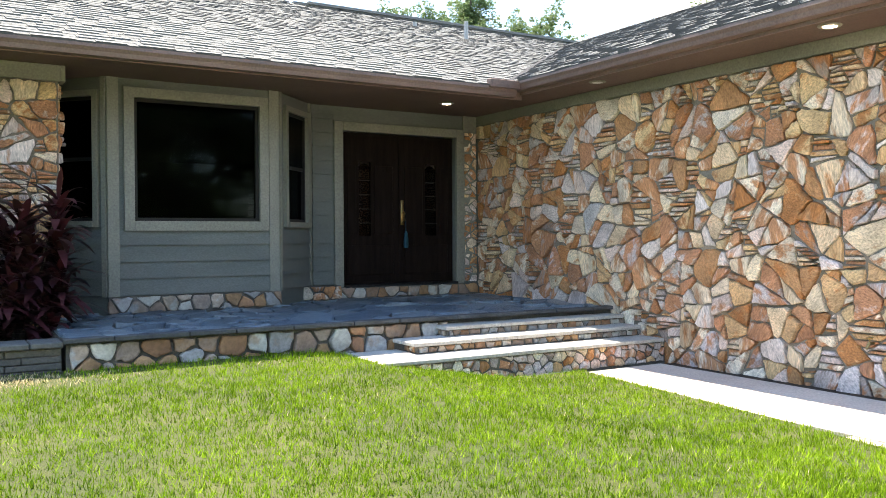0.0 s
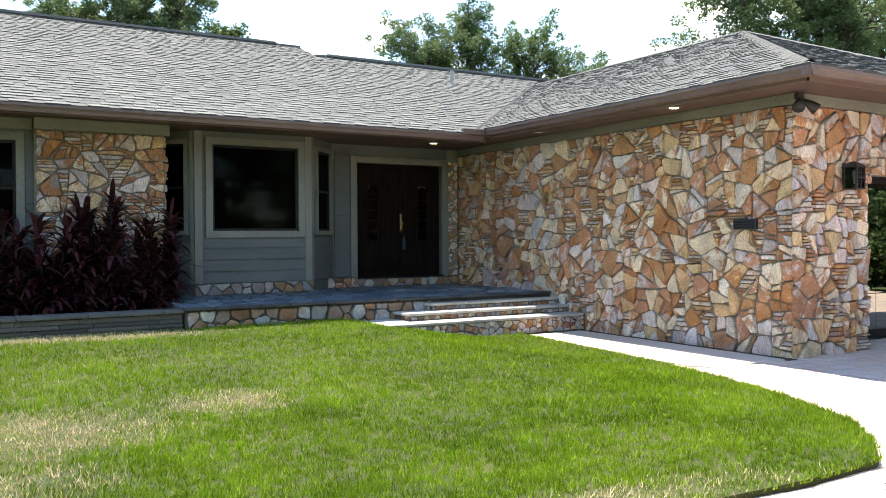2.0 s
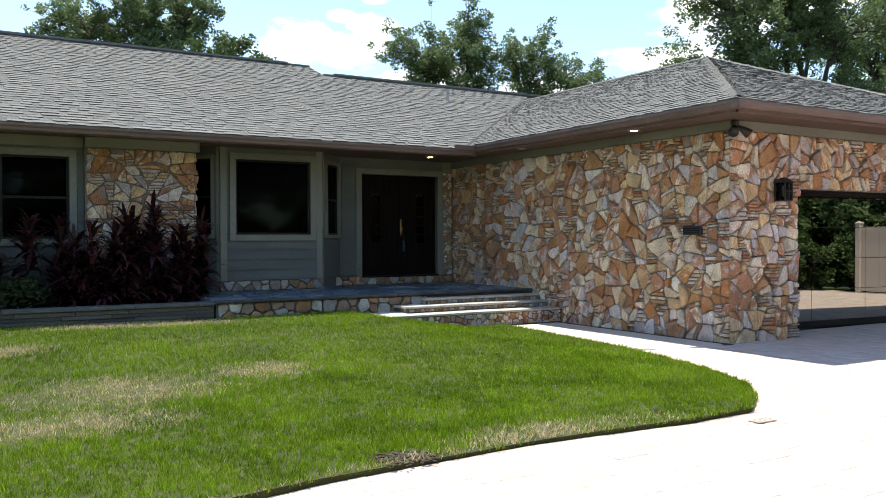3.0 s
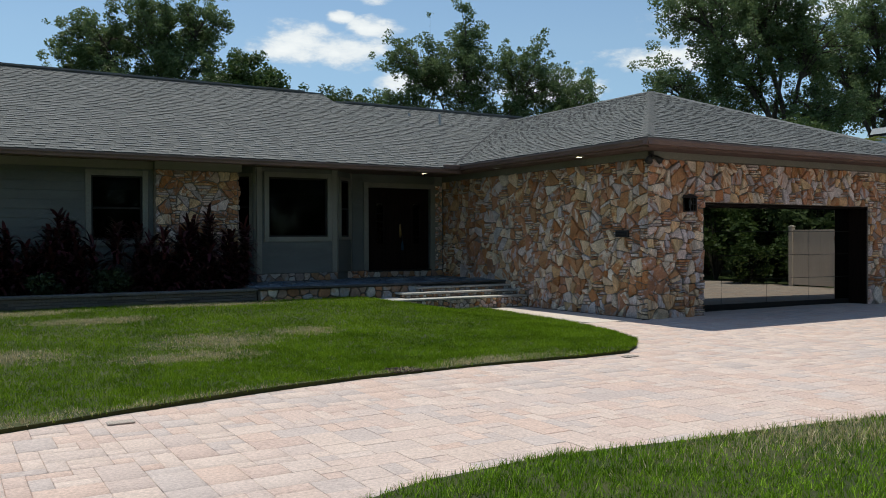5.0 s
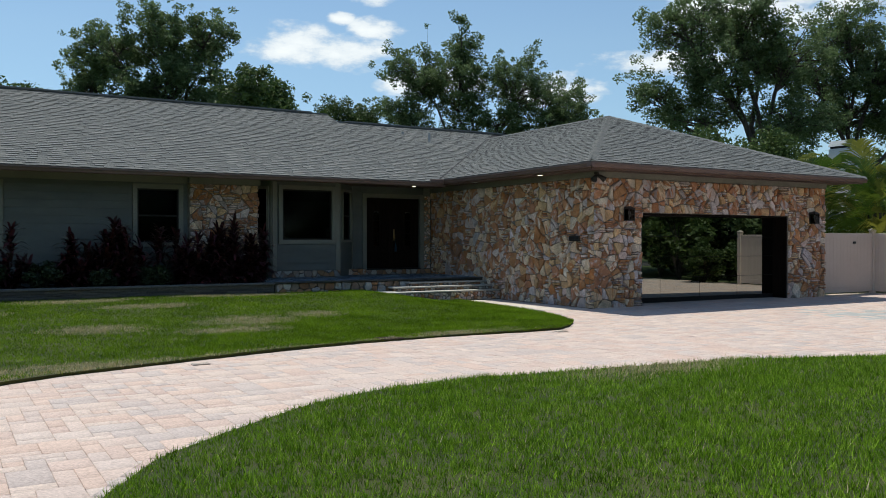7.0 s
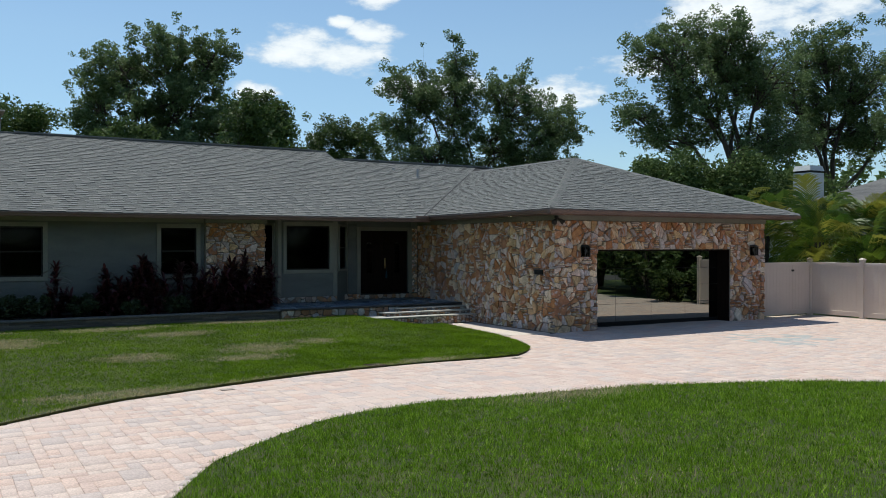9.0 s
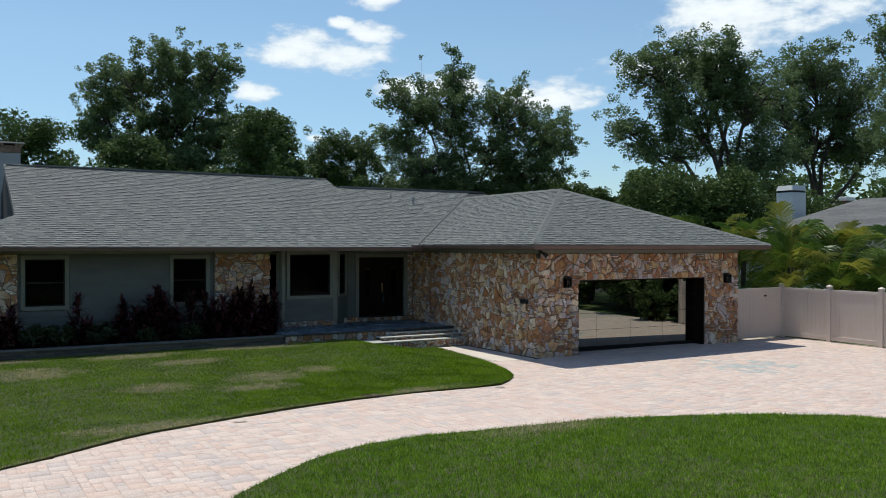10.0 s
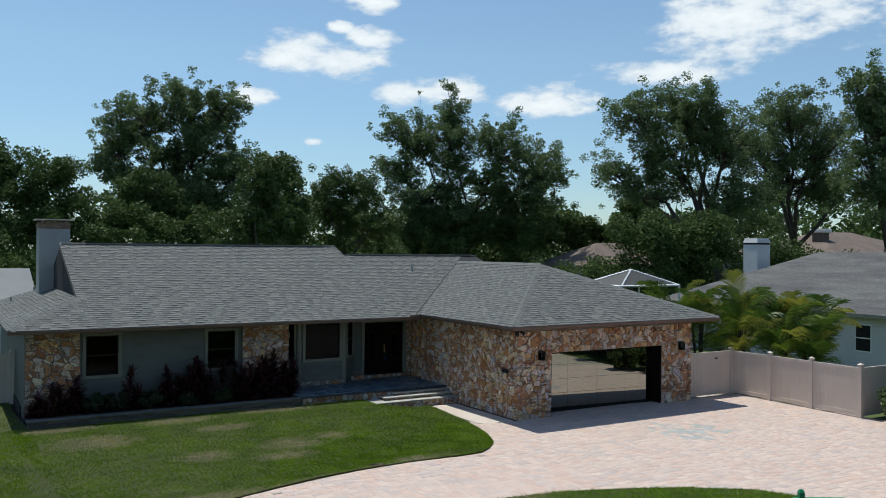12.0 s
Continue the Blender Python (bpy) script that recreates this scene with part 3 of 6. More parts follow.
def bed(name, xs, y0, y1, height, material, label):
    """A raised sheet of turf between two edges, with a soil skirt."""
    rows = 26
    xs = np.asarray(xs, dtype=float)
    lo, hi = y0(xs), y1(xs)
    verts = []
    for k in range(rows + 1):
        y = lo + (hi - lo) * k / rows
        verts.append(np.stack([xs, y, height(xs, y)], 1))
    grid = np.concatenate(verts)
    w = len(xs)
    i = (np.arange(rows)[:, None] * w + np.arange(w - 1)[None]).ravel()
    faces = [np.stack([i, i + 1, i + w + 1, i + w], 1)]
    count = len(grid)
    for row in (0, rows):
        edge = grid[row * w:(row + 1) * w].copy()
        edge[:, 2] = -0.07
        a = np.arange(w - 1)
        faces.append(np.stack([row * w + a, row * w + a + 1, count + a + 1, count + a], 1))
        grid = np.concatenate([grid, edge])
        count += w
    return raw(name, grid, np.concatenate(faces), material, None, label, "lawn", "structure")


def blades(name, n, x0, x1, y0, y1, keep, height, long, wide, material, seed, label, bare=None):
    """Grass: single curved blades, each a tapering triangle, as one sheet of stuff."""
    g = np.random.default_rng(seed)
    x, y = g.uniform(x0, x1, n), g.uniform(y0, y1, n)
    ok = keep(x, y, g) & (g.random(n) < 0.52 + 0.48 * np.sin(23 * x + 5 * np.sin(7 * y)) * np.sin(19 * y + 4 * np.sin(9 * x)))
    x, y = x[ok], y[ok]
    n = len(x)
    z = height(x, y) - 0.01
    a = g.uniform(0, 6.283, n)
    hgt = long * g.uniform(0.45, 1.35, n) * (0.9 + 0.14 * np.sin(x * 1.7 + 2 * np.sin(y * 0.9)) * np.sin(y * 1.3))
    lean = g.uniform(0.15, 0.95, n) * hgt
    w = wide * g.uniform(0.6, 1.3, n)
    b = a + g.uniform(-0.8, 0.8, n)
    dx, dy = np.cos(a), np.sin(a)
    px, py = -np.sin(b) * w, np.cos(b) * w
    base = np.stack([x, y, z], 1)
    side = np.stack([px, py, np.zeros(n)], 1)
    tip = base + np.stack([dx * lean, dy * lean, hgt], 1)
    verts = np.stack([base - side, base + side, tip], 1).reshape(-1, 3)
    f = np.arange(n)[:, None] * 3
    raw(name, verts, np.concatenate([f, f + 1, f + 2], 1), material, None, label, "grass", "stuff")


def build_lawns():
    xs = np.concatenate([np.linspace(-16, 5, 40), np.linspace(5.2, 8.18, 40)])
    bed("lawn", xs, lawn_front, lawn_back, lawn_height, M_LEAFY, "green front lawn sloping up to the house")
    xi = np.concatenate([np.linspace(-3.2, -1, 16), np.linspace(-0.8, 9, 36), np.linspace(9.1, 10.0, 12)])
    bed("lawn_island", xi, lambda x: np.full_like(x, -15.0), isle_top, isle_height, M_LEAFY, "green lawn island inside the curved drive")

    dry = ((1.85, 4.0, 0.85, 0.5), (1.3, 3.0, 0.8, 0.35), (-0.56, 3.7, 0.8, 0.35), (3.15, 4.3, 0.5, 0.3), (-2.8, 6.1, 1.1, 0.55), (0.75, 6.3, 0.8, 0.3), (-0.3, 7.7, 1.1, 0.35), (2.8, 8.0, 1.3, 0.3), (-3.5, 7.9, 1.0, 0.3), (4.2, 1.2, 1.0, 0.25), (-1.4, 0.3, 1.3, 0.35))

    def dryness(x, y):
        d = np.zeros_like(x)
        for cx, cy, rx, ry in dry:
            d = np.maximum(d, 1 - ((x - cx) / (1.25 * rx)) ** 2 - ((y - cy) / (1.5 * ry)) ** 2)
        worn = 0.75 * np.clip(1 - (y - lawn_front(x)) / (0.16 + 0.10 * np.sin(x * 2.3)), 0, 1) * smooth(6.2, 4.0, x)
        ragged = 0.30 * np.sin(x * 9 + 2 * np.sin(y * 5)) * np.sin(y * 11 + 2 * np.sin(x * 4)) * (d > 0)
        return np.clip(np.maximum(d + ragged, worn), 0, 1)

    def on_lawn(x, y, g):
        inside = (y > lawn_front(x) - 0.02) & (y < lawn_back(x) - 0.02) & (((x - 2.95) / 0.2) ** 2 + ((y - 1.12) / 0.17) ** 2 > 1)
        thin = np.where((x < -6) | (y > 7.6), 0.6, 1.0)
        return inside & (g.random(len(x)) < thin) & (g.random(len(x)) > 0.97 * dryness(x, y))

    def dry_spots(x, y, g):
        inside = (y > lawn_front(x)) & (y < lawn_back(x) - 0.05)
        return inside & (g.random(len(x)) < np.clip(dryness(x, y) * 0.9, 0.003, 1))

    def near_lawn(x, y, g):
        # the turf beside the start of the way, where it is passed closest
        inside = (y > lawn_front(x)) & (y < lawn_back(x) - 0.02) & (((x - 2.95) / 0.2) ** 2 + ((y - 1.12) / 0.17) ** 2 > 1)
        return inside & (g.random(len(x)) < smooth(6.4, 1.2, y) * smooth(-0.5, 2.0, x)) & (g.random(len(x)) > 0.97 * dryness(x, y))

    def on_isle(x, y, g):
        return (y < isle_top(x) - 0.0) & (g.random(len(x)) < 0.35 + 0.65 * smooth(-9.5, -7.0, y)) & (g.random(len(x)) > 0.85 * np.exp(-((x - 4.1) / 1.0) ** 2 - ((y + 3.0) / 0.45) ** 2))

    blades("grass", 1900000, -9, 8.2, -4.8, 8.4, on_lawn, lawn_height, 0.046, 0.0038, M_LAWN, 11, "lush green lawn grass with paler dry patches")
    blades("grass", 900000, -0.5, 8.2, 0.2, 6.5, near_lawn, lawn_height, 0.046, 0.0025, M_LAWN, 12, "lush green lawn grass near the front walk")
    blades("dry_grass", 1900000, -9, 8.2, -4.8, 8.4, dry_spots, lawn_height, 0.040, 0.0050, M_STRAW, 13, "straw-coloured dry grass in patches on the lawn")
    blades("grass", 900000, -3.2, 10.0, -11.0, -2.4, on_isle, isle_height, 0.060, 0.0040, M_GRASS, 14, "thick dark green grass on the drive island")
    blades("dry_grass", 300000, -3.2, 10.0, -8.0, -2.3, lambda x, y, g: (y < isle_top(x)) & (g.random(len(x)) < 0.015 + 0.95 * np.exp(-((x - 4.1) / 1.0) ** 2 - ((y + 3.0) / 0.45) ** 2)), isle_height, 0.075, 0.0032, M_STRAW, 15, "sparse straw-coloured dry grass on the drive island")
    blades("grass", 60000, -3.2, 10.0, -15.0, -10.5, lambda x, y, g: y < isle_top(x), isle_height, 0.08, 0.008, M_GRASS, 17, "thick dark green grass at the back of the drive island")
    blades("grass", 60000, -16, -8.8, -8.8, 8.4, lambda x, y, g: (y > lawn_front(x)) & (y < lawn_back(x)), lawn_height, 0.08, 0.008, M_LAWN, 18, "green lawn grass at the far side of the front lawn")
    blades("grass", 90000, -16, -4.3, -2, 17, lambda x, y, g: (y > lawn_front(x)) & (y < lawn_back(x)), lambda x, y: lawn_height(x, y), 0.07, 0.007, M_LAWN, 16, "green lawn grass beside the house")


# ---------------------------------------------------------------- paving
def paved(x, y):
    if y > 4.66 or x < -12 or x > 19.74 or y < -19:
        return False
    if y > WY - 0.02 and not (10.76 < x < 15.67):
        return False
    if y > lawn_front(x) + 0.18 and x < 8.2:
        return False
    if -3.2 < x < 10.0 and y < isle_top(x) - 0.15:
        return False
    if y < -4.5 and x > 15.5 - 0.3 * (y + 4.5):
        return False
    return True


def build_drive():
    base = boxes((-12, 19.76, -19, 4.66, -0.055, -0.010))
    drive = part("driveway", base, M_SAND)
    tagged(drive, "curved driveway of pink and buff tumbled pavers", "driveway", "", "structure")
    r = random.Random(3)
    verts, faces, singles = [], [], []
    damp_v, damp_f = [], []
    unit = 0.125
    nx, ny = int((19.76 + 9.0) / unit), int((4.66 + 16.0) / unit)
    taken = [[False] * nx for _ in range(ny)]
    for j in range(ny):
        for i in range(nx):
            if taken[j][i]:
                continue
            a, b = r.choice(((1, 1), (2, 1), (1, 2), (2, 2), (2, 2), (3, 2), (2, 3), (2, 1)))
            while i + a > nx or any(taken[j][i + k] for k in range(a)):
                a -= 1
            b = min(b, ny - j)
            for q in range(b):
                for k in range(a):
                    taken[j + q][i + k] = True
            x, y, w, d = -9.0 + i * unit, -16.0 + j * unit, a * unit, b * unit
            if not paved(x + w / 2, y + d / 2):
                continue
            g, z, c = 0.0012, r.uniform(-0.0015, 0.0015), 0.003
            ring = [(x + g, y + g), (x + w - g, y + g), (x + w - g, y + d - g), (x + g, y + d - g)]
            inner = [(x + g + c, y + g + c), (x + w - g - c, y + g + c), (x + w - g - c, y + d - g - c), (x + g + c, y + d - g - c)]
            vs = [(u, v, -0.018) for u, v in ring] + [(u, v, z - 0.003) for u, v in ring] + [(u, v, z) for u, v in inner]
            fs = [(m + k, m + (k + 1) % 4, m + 4 + (k + 1) % 4, m + 4 + k) for m in (0, 4) for k in range(4)] + [(8, 9, 10, 11)]
            far = ((x - STAIN[0]) / STAIN[2]) ** 2 + ((y - STAIN[1]) / STAIN[3]) ** 2
            if 0.6 < x < 6.8 and -2.6 < y < -0.2 and len(singles) < 300:
                singles.append((vs, fs))
            elif r.random() < 0.75 * math.exp(-far * far):
                k = len(damp_v)
                damp_v += vs
                damp_f += [[k + n for n in f] for f in fs]
            else:
                k = len(verts)
                verts += vs
                faces += [[k + n for n in f] for f in fs]
    raw("stained_pavers", damp_v, damp_f, M_PAVER_GREY, drive, "pavers stained blue-grey", "", "stuff")
    raw("paver_field", verts, faces, M_PAVER, drive, "", "", "stuff")
    for vs, fs in singles:
        me = bpy.data.meshes.new("paver")
        me.from_pydata(vs, [], fs)
        me.materials.append(M_PAVER_ONE)
        ob = new("paver", me)
        ob.parent = drive
    # edge course along the island
    verts, faces = [], []
    x = -2.0
    while x < 9.3:
        s = (isle_top(x + 0.1) - isle_top(x - 0.1)) / 0.2
        t = Vector((1, s, 0)).normalized()
        nrm = Vector((-t.y, t.x, 0))
        p = Vector((x, float(isle_top(x)), 0))
        k = len(verts)
        ring = [p + t * 0.004 + nrm * 0.01, p + t * 0.20 + nrm * 0.01, p + t * 0.20 + nrm * 0.11, p + t * 0.004 + nrm * 0.11]
        verts += [(v.x, v.y, -0.018) for v in ring] + [(v.x, v.y, 0.008) for v in ring]
        faces += [[k + 4, k + 5, k + 6, k + 7]] + [[k + i, k + (i + 1) % 4, k + 4 + (i + 1) % 4, k + 4 + i] for i in range(4)]
        x += 0.204 * t.x
    raw("edge_course", verts, faces, M_PAVER, drive, "", "", "stuff")
    walk_bm = boxes((8.10, 9.22, 4.10, 7.50, -0.05, 0.004), (8.02, 9.0, 4.3, 7.45, -0.052, 0.0))
    front_walk = part("front_walk", walk_bm, M_CONCRETE)
    tagged(front_walk, "pale sunlit concrete walk along the stone wall", "walkway", "", "structure")
    strip = boxes((9.22, 9.42, 4.05, 7.5, -0.05, -0.004))
    tagged(part("planting_strip", strip, M_MULCH), "dark mulch strip at the foot of the wall", "flower bed", "", "structure")
    for at in ((0.0, 0.10), (5.80, 0.76)):
        ob = part("drain_cover", boxes((-0.10, 0.10, -0.055, 0.055, 0.0, 0.010), bevel=0.004), M_SAND)
        for k in range(6):
            part("slat", boxes((-0.085 + k * 0.032, -0.073 + k * 0.032, -0.04, 0.04, 0.010, 0.013)), M_SAND, ob)
        ob.location = (*at, 0.004)
        tagged(ob, "small grey slotted drain cover set in the pavers", "drain cover", "drain covers")


# ---------------------------------------------------------------- house shell
def build_shell():
    side = part("wall_garage_side", boxes((WX, WX + 0.25, WY, DOOR_Y + 0.3, -0.06, 2.90)), M_MORTAR)
    tagged(side, "garage side wall of rust, tan and grey flagstone", "stone wall", "", "structure")
    x0, x1, top = 10.74, 15.69, 2.045
    front = part("wall_garage_front", boxes((WX + 0.25, x0, WY, WY + 0.25, -0.06, 2.90), (x1, WR, WY, WY + 0.25, -0.06, 2.90), (x0, x1, WY, WY + 0.25, top, 2.90),
                                            (WR - 0.25, WR, WY + 0.25, 17.0, -0.06, 2.9)), M_MORTAR)
    tagged(front, "garage front wall of rust and tan flagstone round the door opening", "stone wall", "", "structure")
    frieze = boxes((WX - 0.035, WX, WY - 0.035, DOOR_Y - 0.02, 2.79, 2.91), (WX, WR + 0.03, WY - 0.035, WY, 2.79, 2.91), bevel=0.004)
    tagged(part("trim", frieze, M_TRIM), "beige painted frieze board under the eaves", "trim", "", "structure")
    # jambs and head of the garage opening
    jamb = boxes((x1 - 0.03, x1, WY + 0.02, 4.75, -0.02, top), (x0, x0 + 0.03, WY + 0.02, 4.75, -0.02, top), (x0 + 0.03, x1 - 0.03, WY + 0.02, 4.75, top - 0.03, top))
    tagged(part("garage_lining", jamb, M_DOOR), "dark brown wooden lining of the garage opening", "trim", "", "structure")
    tagged(part("floor", boxes((-4.2, WR - 0.25, DOOR_Y, 20, -0.05, 0.5), (WX + 0.25, WR - 0.25, 4.8, DOOR_Y, -0.05, -0.01)), M_DARK), "dark floor inside the house", "floor", "", "structure")
    # main front wall with window openings
    z0, z1 = 0.1, 2.91
    w1, w2 = (-2.45, -1.50), (1.28, 2.20)
    sill, head = 1.40, 2.62
    rows = [(-4.15, w1[0], WALL_Y, WALL_Y + 0.2, z0, z1), (w1[1], w2[0], WALL_Y, WALL_Y + 0.2, z0, z1), (w2[1], 4.0, WALL_Y, WALL_Y + 0.2, z0, z1)]
    for a, b in (w1, w2):
        rows += [(a, b, WALL_Y, WALL_Y + 0.2, z0, sill), (a, b, WALL_Y, WALL_Y + 0.2, head, z1)]
    rows += [(-4.15, -3.95, WALL_Y + 0.2, 20, z0, z1), (3.86, 4.0, WALL_Y + 0.2, DOOR_Y, z0, z1),
             (3.6, 3.9, DOOR_Y, DOOR_Y + 0.2, z0, z1), (6.90, 7.38, DOOR_Y, DOOR_Y + 0.2, z0, z1), (9.04, WX, DOOR_Y, DOOR_Y + 0.2, z0, z1), (7.38, 9.04, DOOR_Y, DOOR_Y + 0.2, 2.61, z1),
             (-4.15, WR, 20, 20.2, z0, z1), (WX, WR, DOOR_Y + 0.3, DOOR_Y + 0.5, 0, 2.8)]
    wall = part("wall_front", boxes(*rows), M_SIDING)
    tagged(wall, "shaded sage-green lap-sided front wall of the house", "wall", "", "structure")

    def planks(parent, u0, u1, z_low, z_high, to_world, gaps=()):
        z = z_low
        while z < z_high - 0.02:
            h = min(0.17, z_high - z)
            spans = [(u0, u1)]
            for g0, g1, a, b in gaps:
                if z + h * 0.5 > a and z + h * 0.5 < b:
                    spans = [s for p, q in spans for s in ((p, min(q, g0)), (max(p, g1), q)) if s[1] - s[0] > 0.02]
            for a, b in spans:
                bm = bmesh.new()
                prof = ((0.0, z), (0.032, z), (0.031, z + 0.010), (0.008, z + h + 0.01), (0.0, z + h + 0.01))
                A = [bm.verts.new(to_world(a, v, d)) for d, v in prof]
                B = [bm.verts.new(to_world(b, v, d)) for d, v in prof]
                for i in range(5):
                    bm.faces.new((A[i], A[(i + 1) % 5], B[(i + 1) % 5], B[i]))
                bm.faces.new(A[::-1])
                bm.faces.new(B)
                bmesh.ops.recalc_face_normals(bm, faces=bm.faces)
                part("plank", bm, M_SIDING, parent)
            z += h

    fr = 0.11
    planks(wall, -2.9, 2.40, 0.45, 2.76, lambda u, v, d: (u, WALL_Y - d, v),
           ((w1[0] - fr, w1[1] + fr, sill - fr, head + fr), (w2[0] - fr, w2[1] + fr, sill - fr, head + fr)))
    planks(wall, 6.98, 7.26, 0.70, 2.80, lambda u, v, d: (u, DOOR_Y - d, v))
    tagged(part("trim", boxes((-4.15, 2.40, WALL_Y - 0.03, WALL_Y, 2.76, 2.91), (2.40, 4.05, 10.06, 10.10, 2.76, 2.91), (4.05, 4.09, 10.06, 10.25, 2.76, 2.91), (9.16, WX - 0.035, DOOR_Y - 0.03, DOOR_Y, 0.68, 2.91), bevel=0.004), M_TRIM),
           "beige frieze boards under the eaves", "trim", "", "structure")

    # bay with three windows
    P = [(3.87, DOOR_Y), (4.51, BAY_Y), (6.31, BAY_Y), (6.95, DOOR_Y)]
    bay = thing("bay", (0, 0, 0), "sage-green bay with three dark windows beside the front door", "bay window", kind="structure")
    for k in range(3):
        p, q = Vector((*P[k], 0)), Vector((*P[k + 1], 0))
        t = (q - p).normalized()
        n = Vector((t.y, -t.x, 0))
        L = (q - p).length

        def world_of(u, v, d, p=p, t=t, n=n):
            w = p + t * u + n * d
            return (w.x, w.y, v)

        a, b = (0.26, L - 0.22) if k == 1 else (0.20, L - 0.14)
        lo, hi = 1.46, 2.72
        bm = bmesh.new()
        for u0, u1, v0, v1 in ((0, a, 0.5, 2.91), (b, L, 0.5, 2.91), (a, b, 0.5, lo), (a, b, hi, 2.91)):
            prism(bm, [world_of(u0, v0, 0), world_of(u1, v0, 0), world_of(u1, v1, 0), world_of(u0, v1, 0)], -n * 0.10)
        bmesh.ops.recalc_face_normals(bm, faces=bm.faces)
        body = part("bay_wall", bm, M_SIDING, bay)
        c = 0.11 if k == 1 else 0.05
        planks(body, c, L - c, 0.70, 1.36, world_of)
        for s0, s1 in ((0, c), (L - c, L)):
            bm = bmesh.new()
            prism(bm, [world_of(s0, 0.69, 0), world_of(s1, 0.69, 0), world_of(s1, 2.91, 0), world_of(s0, 2.91, 0)], n * 0.03)
            bmesh.ops.recalc_face_normals(bm, faces=bm.faces)
            part("corner_board", bm, M_TRIM, bay)
        window(world_of, n, a, b, lo, hi, k + 3, 0.10 if k == 1 else 0.06, k != 1)
    for number, (a, b) in enumerate((w1, w2)):
        window(lambda u, v, d: (u, WALL_Y - d, v), Vector((0, -1, 0)), a, b, sill, head, number + 1, 0.10)
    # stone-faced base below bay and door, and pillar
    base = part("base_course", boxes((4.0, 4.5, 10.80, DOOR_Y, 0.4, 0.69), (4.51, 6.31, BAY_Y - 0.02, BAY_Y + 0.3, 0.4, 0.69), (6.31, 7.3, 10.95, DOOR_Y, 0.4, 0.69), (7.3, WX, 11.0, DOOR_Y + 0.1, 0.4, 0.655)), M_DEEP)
    tagged(base, "low course of small stones under the bay and door", "stone base", "", "structure")
    stonework(base, [(4.50, 6.34, 0.52, 0.69)], lambda u, v, d: (u, BAY_Y - 0.02 - d, v), random.Random(21), M_PALE, (0.09, 0.14), 0.0, (0.015, 0.035), 0.006)
    stonework(base, [(6.33, 7.3, 0.52, 0.69)], lambda u, v, d: (u, 10.95 - d, v), random.Random(22), M_STONE, (0.09, 0.14), 0.0, (0.015, 0.035), 0.006)
    stonework(base, [(7.3, WX - 0.06, 0.52, 0.655)], lambda u, v, d: (u, 11.0 - d, v), random.Random(23), M_PALE, (0.09, 0.14), 0.0, (0.015, 0.03), 0.006)
    pillar = part("stone_pillar", boxes((2.40, 4.03, 10.12, WALL_Y + 0.1, 0.1, 2.78)), M_MORTAR)
    tagged(pillar, "broad stone-faced pier beside the porch, partly behind red shrubs", "stone pier", "", "structure")
    stonework(pillar, [(2.42, 4.02, 0.42, 2.755)], lambda u, v, d: (u, 10.12 - d, v), random.Random(24), M_STONE, (0.16, 0.35), 0.10)
    stonework(pillar, [(10.13, 10.34, 0.52, 2.755)], lambda u, v, d: (4.03 + d, u, v), random.Random(25), M_STONE, (0.09, 0.14), 0.15)
    corner = part("stone_corner_pier", boxes((-4.15, -2.62, 10.12, WALL_Y, 0.1, 2.78)), M_MORTAR)
    tagged(corner, "stone-faced corner pier at the end of the house", "stone pier", "", "structure")
    stonework(corner, [(-4.14, -2.63, 0.4, 2.755)], lambda u, v, d: (u, 10.12 - d, v), random.Random(26), M_STONE, (0.16, 0.35), 0.10)


def window(world_of, n, a, b, lo, hi, number, fr, rail=True):
    """A cased window in a wall opening: casing boards, bronze sash, panes, meeting rail."""
    win = thing("window_%d" % number, (0, 0, 0), "dark bronze sash window in a wide beige casing", "window", kind="structure")

    def slab(name, u0, u1, v0, v1, d0, d1, m, parent, label=""):
        bm = bmesh.new()
        prism(bm, [world_of(u0, v0, d0), world_of(u1, v0, d0), world_of(u1, v1, d0), world_of(u0, v1, d0)], n * (d1 - d0))
        bmesh.ops.recalc_face_normals(bm, faces=bm.faces)
        return part(name, bm, m, parent, label)

    slab("casing", a - fr, a, lo - fr, hi + fr, 0.0, 0.045, M_TRIM, win)
    slab("casing", b, b + fr, lo - fr, hi + fr, 0.0, 0.045, M_TRIM, win)
    slab("casing", a, b, hi, hi + fr, 0.0, 0.043, M_TRIM, win)
    slab("sill", a, b, lo - fr, lo, 0.0, 0.055, M_TRIM, win)
    s = 0.035
    sash = slab("window_frame", a, a + s, lo, hi, -0.06, 0.0, M_FRAME, win)
    slab("window_frame", b - s, b, lo, hi, -0.06, 0.0, M_FRAME, win)
    slab("window_frame", a + s, b - s, hi - s, hi, -0.06, 0.0, M_FRAME, win)
    slab("window_frame", a + s, b - s, lo, lo + s, -0.06, 0.0, M_FRAME, win)
    if not rail:
        slab("pane", a + s, b - s, lo + s, hi - s, -0.045, -0.039, M_PANE, win)
        return
    mid = (lo + hi) / 2
    slab("meeting_rail", a + s, b - s, mid - 0.018, mid + 0.018, -0.05, -0.012, M_FRAME, win)
    for v0, v1, d in ((lo + s, mid - 0.018, -0.045), (mid + 0.018, hi - s, -0.025)):
        slab("pane", a + s, b - s, v0, v1, d, d + 0.006, M_PANE, win)


# ---------------------------------------------------------------- roof
def roof_z(run):
    return EZM + run * SLOPE


